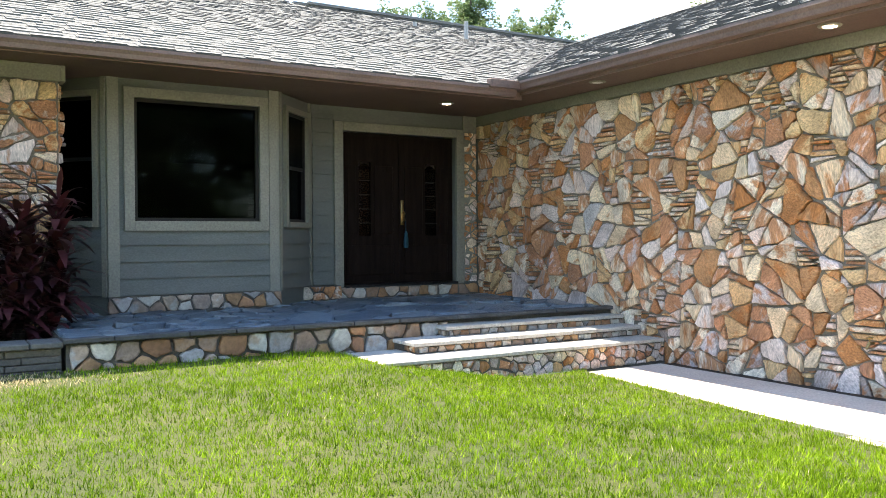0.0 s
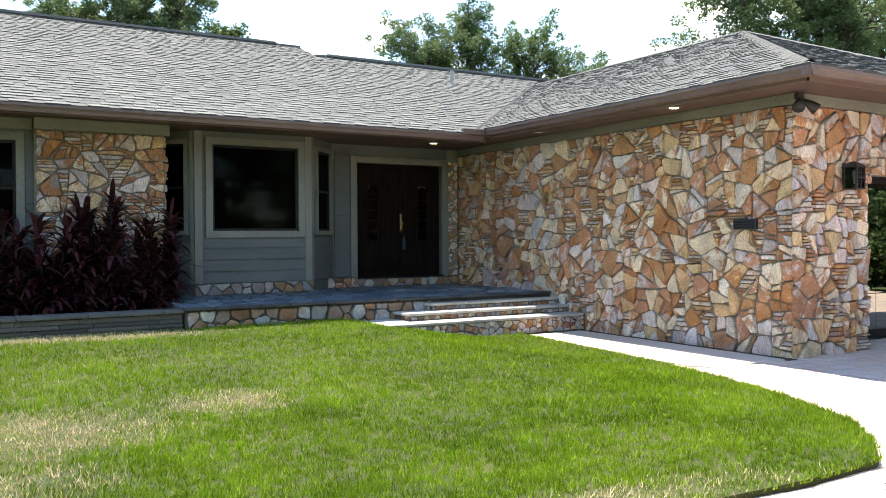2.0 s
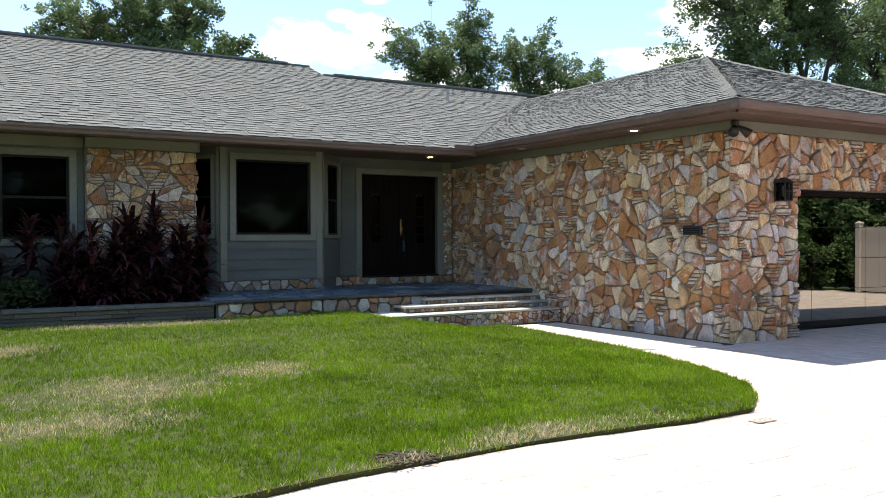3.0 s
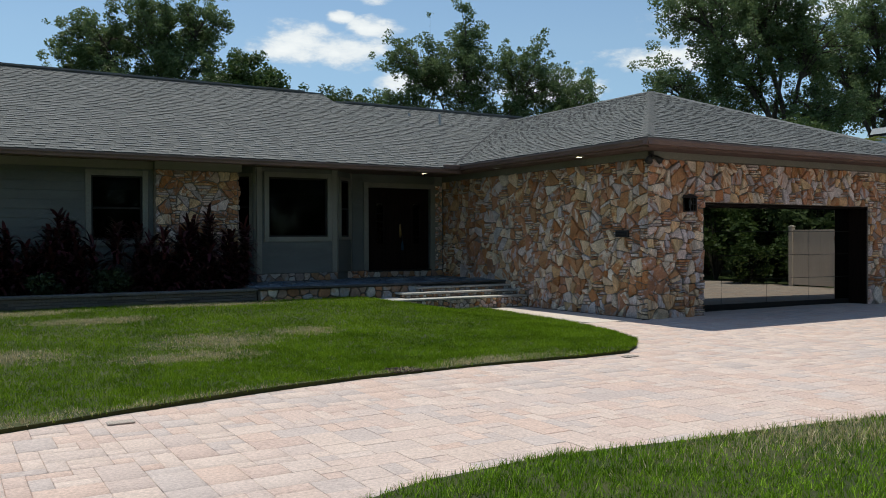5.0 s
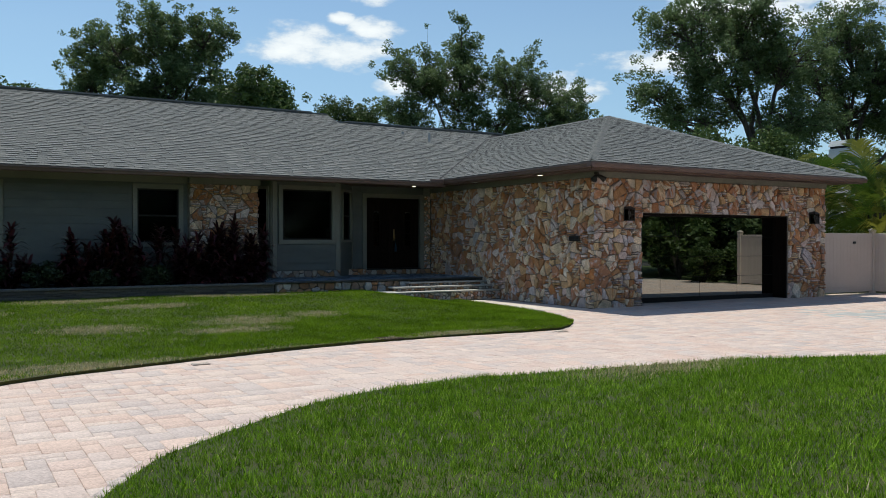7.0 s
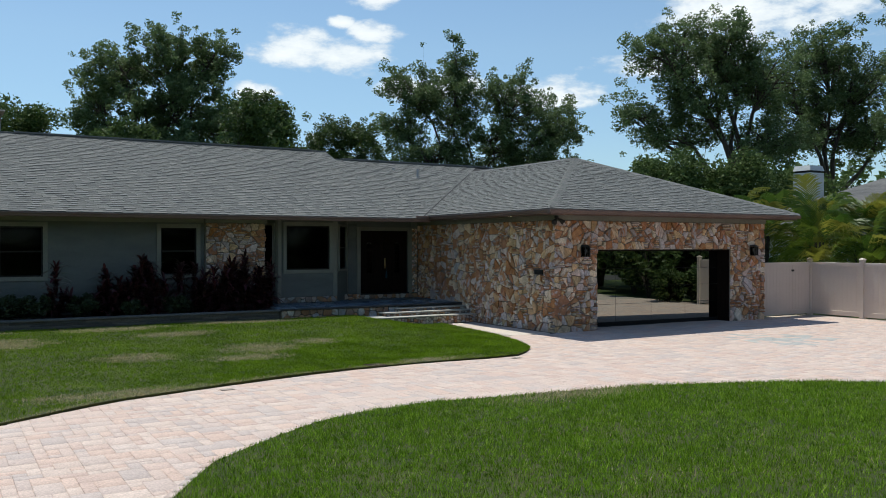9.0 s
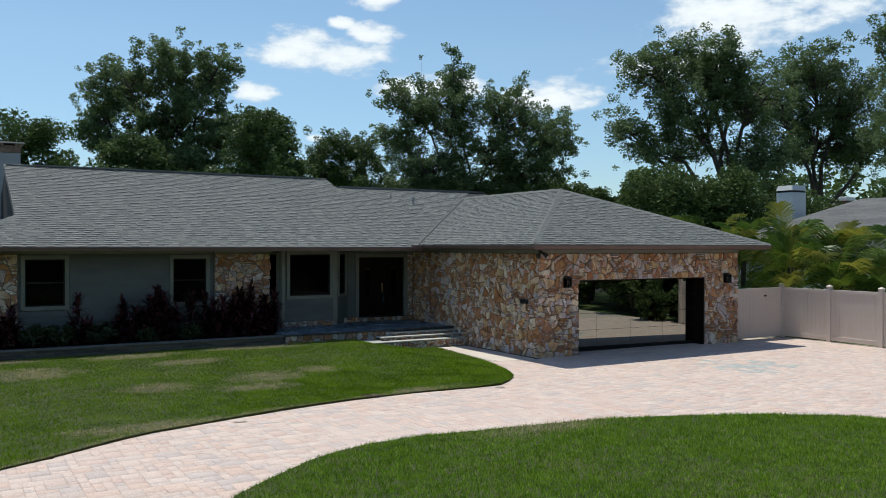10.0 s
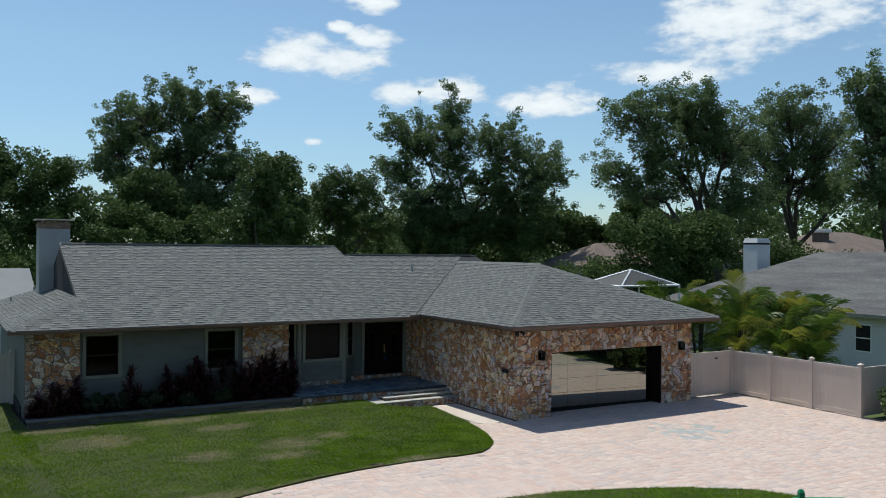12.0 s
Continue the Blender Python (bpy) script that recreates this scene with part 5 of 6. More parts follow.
def build_lights():
    def lantern(at):
        l = thing("wall_lantern", at, "black iron wall lantern with seeded glass on the stone", "lantern", "garage lanterns")
        part("back_plate", boxes((-0.05, 0.05, -0.02, 0.0, -0.12, 0.14), bevel=0.005), M_BLACK, l)
        arm = bmesh.new()
        tube(arm, [(0, -0.01, 0.09), (0, -0.07, 0.14), (0, -0.12, 0.12)], [0.010, 0.010, 0.008], 6)
        part("arm", arm, M_BLACK, l)
        for sx in (-1, 1):
            for sy in (-1, 1):
                part("cage_bar", boxes((sx * 0.075 - 0.008, sx * 0.075 + 0.008, -0.12 + sy * 0.075 - 0.008, -0.12 + sy * 0.075 + 0.008, -0.15, 0.08)), M_BLACK, l)
        part("base_tray", boxes((-0.085, 0.085, -0.205, -0.035, -0.165, -0.15)), M_BLACK, l)
        part("cross_bar", boxes((-0.083, 0.083, -0.203, -0.197, -0.04, -0.028)), M_BLACK, l)
        part("cross_bar", boxes((-0.004, 0.004, -0.203, -0.197, -0.15, 0.08)), M_BLACK, l)
        roof = bmesh.new()
        bmesh.ops.create_cone(roof, cap_ends=True, segments=4, radius1=0.15, radius2=0.03, depth=0.07, matrix=Matrix.Translation((0, -0.12, 0.115)) @ Matrix.Rotation(math.pi / 4, 4, "Z"))
        part("hood", roof, M_BLACK, l)
        part("glass", boxes((-0.068, 0.068, -0.188, -0.052, -0.148, 0.078)), M_PANE, l)
        bulb = bmesh.new()
        lathe(bulb, (0, -0.12, -0.10), ((0.012, 0), (0.016, 0.06), (0.026, 0.10), (0.018, 0.14), (0.004, 0.155)), 8)
        part("bulb", bulb, M_WHITE, l)
    lantern((10.22, WY - 0.05, 2.03))
    lantern((16.52, WY - 0.05, 2.03))
    flood = thing("floodlight", (9.36, 4.02, 2.86), "black twin-headed floodlight under the garage eave", "floodlight")
    b = bmesh.new()
    lathe(b, (0, 0, -0.03), ((0.055, 0), (0.055, 0.05), (0.05, 0.06)), 10)
    part("mount", b, M_BLACK, flood)
    for s in (-1, 1):
        b = bmesh.new()
        tube(b, [(0, 0, -0.02), (s * 0.05, -0.03, -0.06), (s * 0.075, -0.05, -0.075), (s * 0.15, -0.10, -0.145)], [0.016, 0.03, 0.04, 0.07], 10)
        part("lamp_head", b, M_BLACK, flood, "", True)
    for x, y in ((8.99, 5.48), (9.02, 8.2), (8.38, 10.2), (-1.9, 9.75)):
        lamp = thing("soffit_light", (x, y, 2.91), "small round recessed lamp lit in the brown soffit", "downlight", "soffit lights")
        b = bmesh.new()
        lathe(b, (0, 0, -0.012), ((0.085, 0), (0.092, 0.004), (0.092, 0.011)), 16)
        part("trim_ring", b, M_TRIM, lamp)
        b = bmesh.new()
        lathe(b, (0, 0, -0.016), ((0.050, 0), (0.055, 0.003)), 12)
        part("lens", b, M_LAMP if x > 8 and y != 8.2 else M_WHITE, lamp, "glowing warm lens" if x > 8 and y != 8.2 else "")
    slot = thing("wall_vent", (WX - 0.06, 4.72, 1.48), "dark letter-box vent set into the stone wall", "vent")
    part("vent_frame", boxes((-0.02, 0.03, -0.16, 0.16, -0.06, 0.06), bevel=0.006), M_BLACK, slot)
    for k in range(3):
        part("slat", boxes((-0.026, -0.018, -0.14, 0.14, -0.04 + k * 0.03, -0.025 + k * 0.03)), M_FRAME, slot)
    tapb = bmesh.new()
    tube(tapb, [(0, 0, 0), (-0.07, 0, 0), (-0.10, 0, -0.04)], [0.012, 0.014, 0.010], 8)
    lathe(tapb, (-0.06, 0, 0.01), ((0.006, 0), (0.006, 0.03), (0.026, 0.032), (0.026, 0.04)), 8)
    tap = part("hose_tap", tapb, M_BRASS)
    tap.location = (WX - 0.03, 5.35, 0.42)
    tagged(tap, "small weathered brass garden tap on the stone wall", "tap")
    for at, h in (((10.45, 12.98, 4.47), 0.30), ((9.9, 13.7, 4.75), 0.10), ((-3.9, 18.93, 3.25), 0.16), ((-3.0, 19.9, 3.62), 0.14)):
        b = bmesh.new()
        lathe(b, (0, 0, -0.06), ((0.10, 0.0), (0.05, 0.05), (0.036, 0.06), (0.036, 0.06 + h)), 10)
        v = part("vent_pipe", b, M_GREYWALL)
        v.location = at
        tagged(v, "short grey vent pipe standing on the shingles", "vent pipe", "roof vent pipes")


# ---------------------------------------------------------------- fence
def build_fence():
    line = [((WR + 0.02, 4.34), (19.62, 4.34)), ((19.62, 4.34), (19.62, 2.60)), ((19.62, 2.60), (19.55, 0.85)), ((19.55, 0.85), (19.48, -1.0)), ((19.48, -1.0), (21.4, -1.0)), ((21.4, -1.0), (23.4, -1.0)), ((-8.0, 13.3), (-6.15, 13.3)), ((-6.15, 13.3), (-4.25, 13.3))]
    top = 1.72
    for k, (p, q) in enumerate(line):
        p, q = Vector((*p, 0)), Vector((*q, 0))
        t = (q - p).normalized()
        n = Vector((t.y, -t.x, 0))
        L = (q - p).length
        gate = k == 0
        p.z = 0.22 if p.x < 0 else 0.0
        f = thing("fence_gate" if gate else "fence", p, "tan vinyl privacy gate with a black latch, shut" if gate else "tan vinyl privacy fence panel with capped post", "gate" if gate else "fence", "" if gate else "fence panels", turn=math.atan2(t.y, t.x))
        z0, z1 = 0.05, top - 0.08

        def bar(name, u0, u1, d0, d1, a, b, m=M_VINYL, bev=0.004):
            return part(name, boxes((u0, u1, d0, d1, a, b), bevel=bev), m, f)
        post = bar("post", L - 0.065, L + 0.065, -0.065, 0.065, 0.0, top)
        cap = bmesh.new()
        bmesh.ops.create_cone(cap, cap_ends=True, segments=4, radius1=0.115, radius2=0.02, depth=0.05, matrix=Matrix.Translation((L, 0, top + 0.045)) @ Matrix.Rotation(math.pi / 4, 4, "Z"))
        box(cap, L - 0.078, L + 0.078, -0.078, 0.078, top, top + 0.022)
        part("post_cap", cap, M_VINYL, post)
        bar("bottom_rail", 0.065, L - 0.065, -0.03, 0.03, z0, z0 + 0.14)
        bar("top_rail", 0.065, L - 0.065, -0.03, 0.03, z1 - 0.10, z1)
        u = 0.065
        while u < L - 0.07:
            w = min(0.15, L - 0.065 - u)
            bar("board", u + 0.0006, u + w - 0.0006, -0.014, 0.014, z0 + 0.14, z1 - 0.10, bev=0.003)
            u += w
        if gate:
            b = boxes((L * 0.62, L * 0.62 + 0.10, -0.05, -0.014, 1.36, 1.42), bevel=0.005)
            part("latch", b, M_BLACK, f, "black gate latch")


# ---------------------------------------------------------------- plants
def leaf_cloud(g, centres, spread, count, size, flat=1.0):
    """Small two-triangle leaves scattered round clump centres."""
    c = centres[g.integers(0, len(centres), count)]
    off = g.normal(size=(count, 3))
    off /= np.linalg.norm(off, axis=1)[:, None]
    off *= (g.random(count) ** 0.5)[:, None] * spread
    off[:, 2] *= flat
    p = c + off
    a = g.normal(size=(count, 3))
    a[:, 2] *= 0.6
    a /= np.linalg.norm(a, axis=1)[:, None]
    b = np.cross(a, g.normal(size=(count, 3)))
    b /= np.linalg.norm(b, axis=1)[:, None]
    s = (size * g.uniform(0.6, 1.3, count))[:, None]
    quad = np.stack([p - a * s, p - b * s * 0.5, p + a * s, p + b * s * 0.5], 1).reshape(-1, 3)
    f = np.arange(count)[:, None] * 4 + np.arange(4)[None]
    return quad, f


def sprays(g, centres, radii, count, size, flat=0.85):
    """Leaf sprays: single-triangle leaves packed in domed clumps, most of them in the upper shell."""
    pick = g.choice(len(centres), count, p=radii ** 2 / np.sum(radii ** 2))
    off = g.normal(size=(count, 3))
    off[:, 2] = np.abs(off[:, 2]) * np.where(g.random(count) < 0.6, 1, -1)
    off /= np.linalg.norm(off, axis=1)[:, None]
    off *= (g.random(count) ** 0.4 * radii[pick])[:, None]
    off[:, 2] *= flat
    p = centres[pick] + off
    a = g.normal(size=(count, 3))
    a[:, 2] *= 0.55
    a /= np.linalg.norm(a, axis=1)[:, None]
    b = np.cross(a, g.normal(size=(count, 3)))
    b /= np.linalg.norm(b, axis=1)[:, None]
    s = (size * g.uniform(0.6, 1.35, count))[:, None]
    tri = np.stack([p - a * s, p + a * s * 0.5 - b * s * 0.55, p + a * s * 0.5 + b * s * 0.55], 1).reshape(-1, 3)
    return tri, np.arange(count)[:, None] * 3 + np.arange(3)[None]


def oak(base, lobes, seed, label, leaves=100000, size=0.125, fork=0.40, material=None, group="oaks", girth=0.45):
    """A broad oak: leaning trunk, crooked limbs into each lobe, boughs that end in domed leaf sprays, and gaps between."""
    g = np.random.default_rng(seed)
    base = Vector(base)
    top = Vector(np.mean([l[:3] for l in lobes], axis=0))
    split = base.lerp(top, fork)
    tree = thing("oak_tree", base, label, "tree", group)
    wood = bmesh.new()

    def jog(k):
        return Vector((g.uniform(-k, k), g.uniform(-k, k), g.uniform(-0.4 * k, k)))
    mid = base.lerp(split, 0.5) + Vector((g.uniform(-0.4, 0.4), g.uniform(-0.4, 0.4), 0))
    tube(wood, [Vector((0, 0, -0.1)), mid - base, split - base], [girth, girth * 0.8, girth * 0.70], 8)
    centres, radii = [], []
    for x, y, z, rx, rz in lobes:
        heart = Vector((x, y, z))
        p1, p2 = split.lerp(heart, 0.35) + jog(0.7), split.lerp(heart, 0.7) + jog(0.8)
        tube(wood, [split - base, p1 - base, p2 - base, heart - base], [girth * 0.50, girth * 0.36, girth * 0.26, girth * 0.14], 6)
        boughs = max(8, int(5.0 * (rx * rx * rz) ** 0.5))
        for k in range(boughs):
            d = g.normal(size=3)
            d /= np.linalg.norm(d)
            far = g.uniform(0.45, 1.05)
            tip = Vector((x + d[0] * rx * far, y + d[1] * rx * far, z + d[2] * rz * far))
            root = p2.lerp(heart, g.uniform(0.0, 1.0))
            joint = root.lerp(tip, 0.5) + jog(0.35)
            tube(wood, [root - base, joint - base, tip - base], [girth * 0.17, girth * 0.11, girth * 0.035], 4, False)
            size_k = g.uniform(0.45, 0.9)
            centres.append(tip)
            radii.append(size_k)
            for j in range(5):
                sub_tip = joint.lerp(tip, g.uniform(0.35, 1.15)) + Vector(g.normal(size=3) * (0.75, 0.75, 0.70))
                centres.append(sub_tip)
                radii.append(g.uniform(0.26, 0.62))
                if j < 2:
                    tube(wood, [joint - base, sub_tip - base], [girth * 0.07, girth * 0.02], 3, False)
    part("trunk", wood, M_BARK, tree, "", True)
    v, f = sprays(g, np.array([c - base for c in centres]), np.array(radii), leaves, size)
    raw("crown", v, f, material or M_OAK, tree)
    return tree


def bush(name, at, rx, rz, seed, label, category, n=6000, size=0.07, material=None, group=""):
    g = np.random.default_rng(seed)
    t = thing(name, at, label, category, group)
    wood = bmesh.new()
    centres = []
    for k in range(26):
        d = g.normal(size=3)
        d /= np.linalg.norm(d)
        tip = Vector((d[0] * rx * g.uniform(0.4, 0.95), d[1] * rx * g.uniform(0.4, 0.95), rz + d[2] * rz * g.uniform(0.4, 0.9)))
        centres.append(tip)
        tube(wood, [Vector((0, 0, -0.02)), Vector((tip.x * 0.3, tip.y * 0.3, tip.z * 0.55)), tip], [0.03 * rx, 0.02 * rx, 0.008 * rx], 4, False)
    part("trunk", wood, M_STEM, t)
    v, f = leaf_cloud(g, np.array(centres), 0.34 * rx, n, size, 0.9)
    raw("foliage", v, f, material or M_BUSH, t)
    return t


def strap(g, base, heading, length, width, rise, droop, segs=5):
    """One long leaf that rises and arches over, as a row of quads."""
    d = np.array([math.cos(heading), math.sin(heading), 0.0])
    s = np.array([-d[1], d[0], 0.0])
    left, right = [], []
    for k in range(segs + 1):
        u = k / segs
        p = base + d * length * (u * math.cos(rise) + 0.12 * droop * u * u) + np.array([0, 0, length * (u * math.sin(rise) - droop * u * u)])
        w = width * (math.sin(math.pi * min(0.97, 0.12 + 0.88 * u)) ** 0.7) * (1 if k < segs else 0.05)
        fold = np.array([0, 0, 0.25 * w])
        left.append(p - s * w + fold)
        right.append(p + s * w + fold)
    verts = [v for pair in zip(left, right) for v in pair]
    faces = [(2 * k, 2 * k + 1, 2 * k + 3, 2 * k + 2) for k in range(segs)]
    return verts, faces


def ti_plant(at, stems, seed, tall):
    """Cordyline: bare canes, each ending in a tuft of broad burgundy straps."""
    g = np.random.default_rng(seed)
    t = thing("ti_plant", at, "burgundy-leaved ti plant with bare canes in the planter", "shrub", "ti plants")
    verts, faces = [], []
    for k in range(stems):
        a, lean = g.uniform(0, 6.28), g.uniform(0.05, 0.46)
        h = tall * (0.10 + 0.80 * g.uniform(0, 1) ** 1.3)
        tip = np.array([math.cos(a) * lean, math.sin(a) * lean * 0.6, h])
        part("cane", tube(bmesh.new(), [(0.25 * tip[0], 0.25 * tip[1], -0.02), (0.6 * tip[0], 0.6 * tip[1], h * 0.5), tuple(tip)], [0.011, 0.010, 0.008], 5, False), M_STEM, t)
        for j in range(58):
            v, f = strap(g, tip + np.array([0, 0, (-0.12 - 0.45 * h) + (0.16 + 0.45 * h) * j / 58]), g.uniform(0, 6.28), g.uniform(0.28, 0.48), g.uniform(0.022, 0.042), g.uniform(0.15, 1.35), g.uniform(0.15, 0.7))
            m = len(verts)
            verts += v
            faces += [[m + i for i in q] for q in f]
    raw("foliage", np.array(verts), faces, M_TI, t)


def frond_mesh(seed, length):
    """A feather palm frond: arched rib with paired drooping leaflets."""
    g = np.random.default_rng(seed)
    verts, faces = [], []
    rib = lambda u: np.array([length * (u - 0.18 * u * u), 0, length * (0.75 * u - 0.75 * u * u)])
    n = 22
    for k in range(n):
        u = 0.14 + 0.86 * k / n
        p = rib(u)
        L = length * 0.36 * math.sin(math.pi * min(0.96, 0.15 + 0.8 * u)) * g.uniform(0.85, 1.1)
        for s in (-1, 1):
            d = np.array([0.62, s * 0.75, g.uniform(0.05, 0.45)])
            d /= np.linalg.norm(d)
            w = np.array([0.017, 0, 0.010]) * (length / 1.6)
            m = len(verts)
            tip = p + d * L + np.array([0, 0, -g.uniform(0.25, 0.70) * L])
            half = p + d * L * 0.55
            verts += [p - w, p + w, half + w, tip, half - w]
            faces += [(m, m + 1, m + 2, m + 4), (m + 4, m + 2, m + 3, m + 3)]
    me = bpy.data.meshes.new("frond")
    quads = [f for f in faces if len(set(f)) == 4]
    tris = [f[:3] for f in faces if len(set(f)) == 3]
    k = len(verts)
    for a, b in zip(np.linspace(0, 0.95, 8), np.linspace(0.13, 1.0, 8)):
        p, q = rib(a), rib(b)
        w = np.array([0, 0.014, 0]) * (1.1 - a)
        m = len(verts)
        verts += [p - w, p + w, q + w * 0.8, q - w * 0.8]
        quads.append((m, m + 1, m + 2, m + 3))
    me.from_pydata([tuple(v) for v in verts], [], quads + tris)
    me.materials.append(M_PALM)
    return me


def build_palms():
    meshes = [frond_mesh(60 + k, (1.5, 1.8, 2.1)[k]) for k in range(3)]
    r = random.Random(61)
    for x, y, h in ((18.6, 7.0, 3.2), (20.4, 6.6, 3.6), (21.2, 5.2, 3.3), (21.9, 5.8, 3.8), (21.9, 4.0, 3.0), (23.2, 4.7, 3.7), (22.8, 3.2, 2.3), (24.2, 4.0, 2.9), (19.3, 8.6, 3.4), (20.6, 8.2, 3.6), (23.0, 6.6, 3.9)):
        p = thing("areca_palm", (x, y, -0.05), "clump of yellow-green feather palms behind the fence", "palm", "palms behind the fence")
        for k in range(5):
            a = r.uniform(0, 6.28)
            part("cane", tube(bmesh.new(), [(0.1 * math.cos(a), 0.1 * math.sin(a), 0), (0.3 * math.cos(a), 0.3 * math.sin(a), h * 0.7)], [0.045, 0.035], 6, False), M_STEM, p)
        for k in range(21):
            ob = new("frond", meshes[k % 3])
            ob.parent = p
            a = r.uniform(0, 6.28)
            ob.location = (0.28 * math.cos(a), 0.28 * math.sin(a), h * r.uniform(0.30, 0.85))
            ob.rotation_euler = (r.uniform(-0.3, 0.3), -r.uniform(0.0, 1.15), a + r.uniform(-0.5, 0.5))


def build_garden():
    for x, y, n, tall in ((3.6, 9.4, 15, 1.35), (3.05, 9.3, 17, 1.62), (2.45, 9.35, 17, 1.80), (1.95, 9.5, 13, 1.5), (0.80, 9.45, 15, 1.55), (0.45, 9.5, 8, 1.1), (-0.15, 9.45, 12, 1.35), (-1.35, 9.45, 7, 1.45), (-3.0, 9.45, 10, 1.05), (-3.75, 9.4, 11, 1.0)):
        ti_plant((x, y, 0.42), n, int(1000 + x * 37), tall)
    for x, y, s in ((-1.80, 9.15, 0.40), (-2.35, 9.2, 0.36), (-0.75, 9.15, 0.36), (1.45, 9.15, 0.34), (0.35, 9.0, 0.28)):
        bush("clipped_shrub", (x, y, 0.42), s, s * 0.85, int(2000 + x * 31), "small dark green rounded shrub in the planter", "shrub", 3600, 0.035, M_SHRUB, "small shrubs")


# ---------------------------------------------------------------- surroundings
def hip_house(name, x0, x1, y0, y1, wall_z, eave_z, rise, wall_m, roof_m, label, over=0.6, ridge_along="y"):
    h = thing(name, ((x0 + x1) / 2, (y0 + y1) / 2, -0.05), label, "house", "neighbouring houses")
    cx, cy = (x0 + x1) / 2, (y0 + y1) / 2
    X, Y = (x1 - x0) / 2, (y1 - y0) / 2
    part("wall", boxes((-X, X, -Y, Y, 0, wall_z + 0.05)), wall_m, h)
    A, B = X + over, Y + over
    half = min(A, B)
    bm = bmesh.new()
    ez = eave_z + 0.05
    if A < B:
        r0, r1 = (0, -(B - A), ez + rise), (0, B - A, ez + rise)
    else:
        r0, r1 = (-(A - B), 0, ez + rise), (A - B, 0, ez + rise)
    c = [(-A, -B, ez), (A, -B, ez), (A, B, ez), (-A, B, ez)]
    V = [bm.verts.new(p) for p in c + [r0, r1]]
    if A < B:
        for f in ((0, 1, 4), (1, 2, 5, 4), (2, 3, 5), (3, 0, 4, 5)):
            bm.faces.new([V[i] for i in f])
    else:
        for f in ((0, 1, 5, 4), (1, 2, 5), (2, 3, 4, 5), (3, 0, 4)):
            bm.faces.new([V[i] for i in f])
    roof = part("roof", bm, roof_m, h)
    part("eave", boxes((-A, A, -B, B, ez - 0.16, ez - 0.004)), M_TRIM, h)
    return h, roof


def build_surroundings():
    # neighbour beyond the fence
    h, roof = hip_house("neighbour_house", 30.6, 42.0, -6, 18.0, 2.45, 2.6, 2.85, M_RENDERED, M_FARROOF, "white stucco house with grey hip roof behind the fence")
    X = -(42.0 - 30.6) / 2
    for k, yy in enumerate((0.0, -6.5)):
        w = part("window", boxes((X - 0.03, X + 0.05, yy - 0.42, yy + 0.42, 0.85, 2.15)), M_WHITE, h)
        for a, b in ((0.91, 1.47), (1.53, 2.09)):
            part("pane", boxes((X - 0.036, X - 0.02, yy - 0.36, yy + 0.36, a, b)), M_FRAME, w)
    ch = thing("neighbour_chimney", (34.75, 15.3, 3.3), "white painted chimney with a dark slot near its top", "chimney")
    part("shaft", boxes((-0.56, 0.56, -0.50, 0.50, -0.8, 2.55), bevel=0.02), M_RENDERED, ch)
    part("cap_gap", boxes((-0.50, 0.50, -0.44, 0.44, 2.55, 2.66)), M_FRAME, ch)
    cap = bmesh.new()
    bmesh.ops.create_cone(cap, cap_ends=True, segments=4, radius1=0.82, radius2=0.70, depth=0.26, matrix=Matrix.Translation((0, 0, 2.79)) @ Matrix.Diagonal((1, 0.88, 1, 1)) @ Matrix.Rotation(math.pi / 4, 4, "Z"))
    part("cap", cap, M_RENDERED, ch)
    # own chimney at the end gable
    own = thing("chimney", (-2.52, 18.05, 3.2), "grey painted chimney with a weathered brick cap at the gable", "chimney")
    part("shaft", boxes((-0.54, 0.54, -0.5, 0.5, -0.3, 2.86), bevel=0.015), M_GREYWALL, own)
    part("crown", boxes((-0.56, 0.56, -0.52, 0.52, 2.86, 3.03), (-0.54, 0.54, -0.50, 0.50, 3.03, 3.10), bevel=0.01), M_BRICKRED, own)
    part("top_plate", boxes((-0.66, 0.66, -0.60, 0.60, 3.17, 3.21), (-0.45, -0.39, -0.4, -0.34, 3.10, 3.17), (0.39, 0.45, -0.4, -0.34, 3.10, 3.17), (-0.03, 0.03, -0.4, -0.34, 3.10, 3.17)), M_CONCRETE, own)
    hip_house("far_house", 49.0, 61.0, 46.0, 54.0, 3.8, 4.0, 2.3, M_GREYWALL, M_TANROOF, "far brown-roofed house among trees")
    hip_house("far_house", 70.0, 90.0, 34.0, 48.0, 4.6, 5.0, 2.8, M_GREYWALL, M_TANROOF, "far house with a rusty brown roof")
    fc = thing("far_chimney", (74.4, 38.8, 6.0), "small far chimney with a white cap", "chimney")
    part("shaft", boxes((-0.6, 0.6, -0.6, 0.6, 0, 1.6), bevel=0.02), M_TANROOF, fc)
    part("cap", boxes((-0.8, 0.8, -0.8, 0.8, 1.6, 2.0), bevel=0.05), M_WHITE, fc)
    gh = thing("pool_cage", (27.6, 18.2, 0), "white-framed screened pool cage behind the garage", "pool cage")
    frame_bm = bmesh.new()
    P = [(-2.2, -1.6, 0), (2.2, -1.6, 0), (2.2, 1.6, 0), (-2.2, 1.6, 0)]
    for x, y, z in P:
        tube(frame_bm, [(x, y, 0), (x, y, 3.5)], [0.06, 0.06], 4)
        tube(frame_bm, [(x, y, 3.5), (0, 0, 4.35)], [0.06, 0.05], 4)
    for a, b in zip(P, P[1:] + P[:1]):
        tube(frame_bm, [(a[0], a[1], 3.5), (b[0], b[1], 3.5)], [0.06, 0.06], 4)
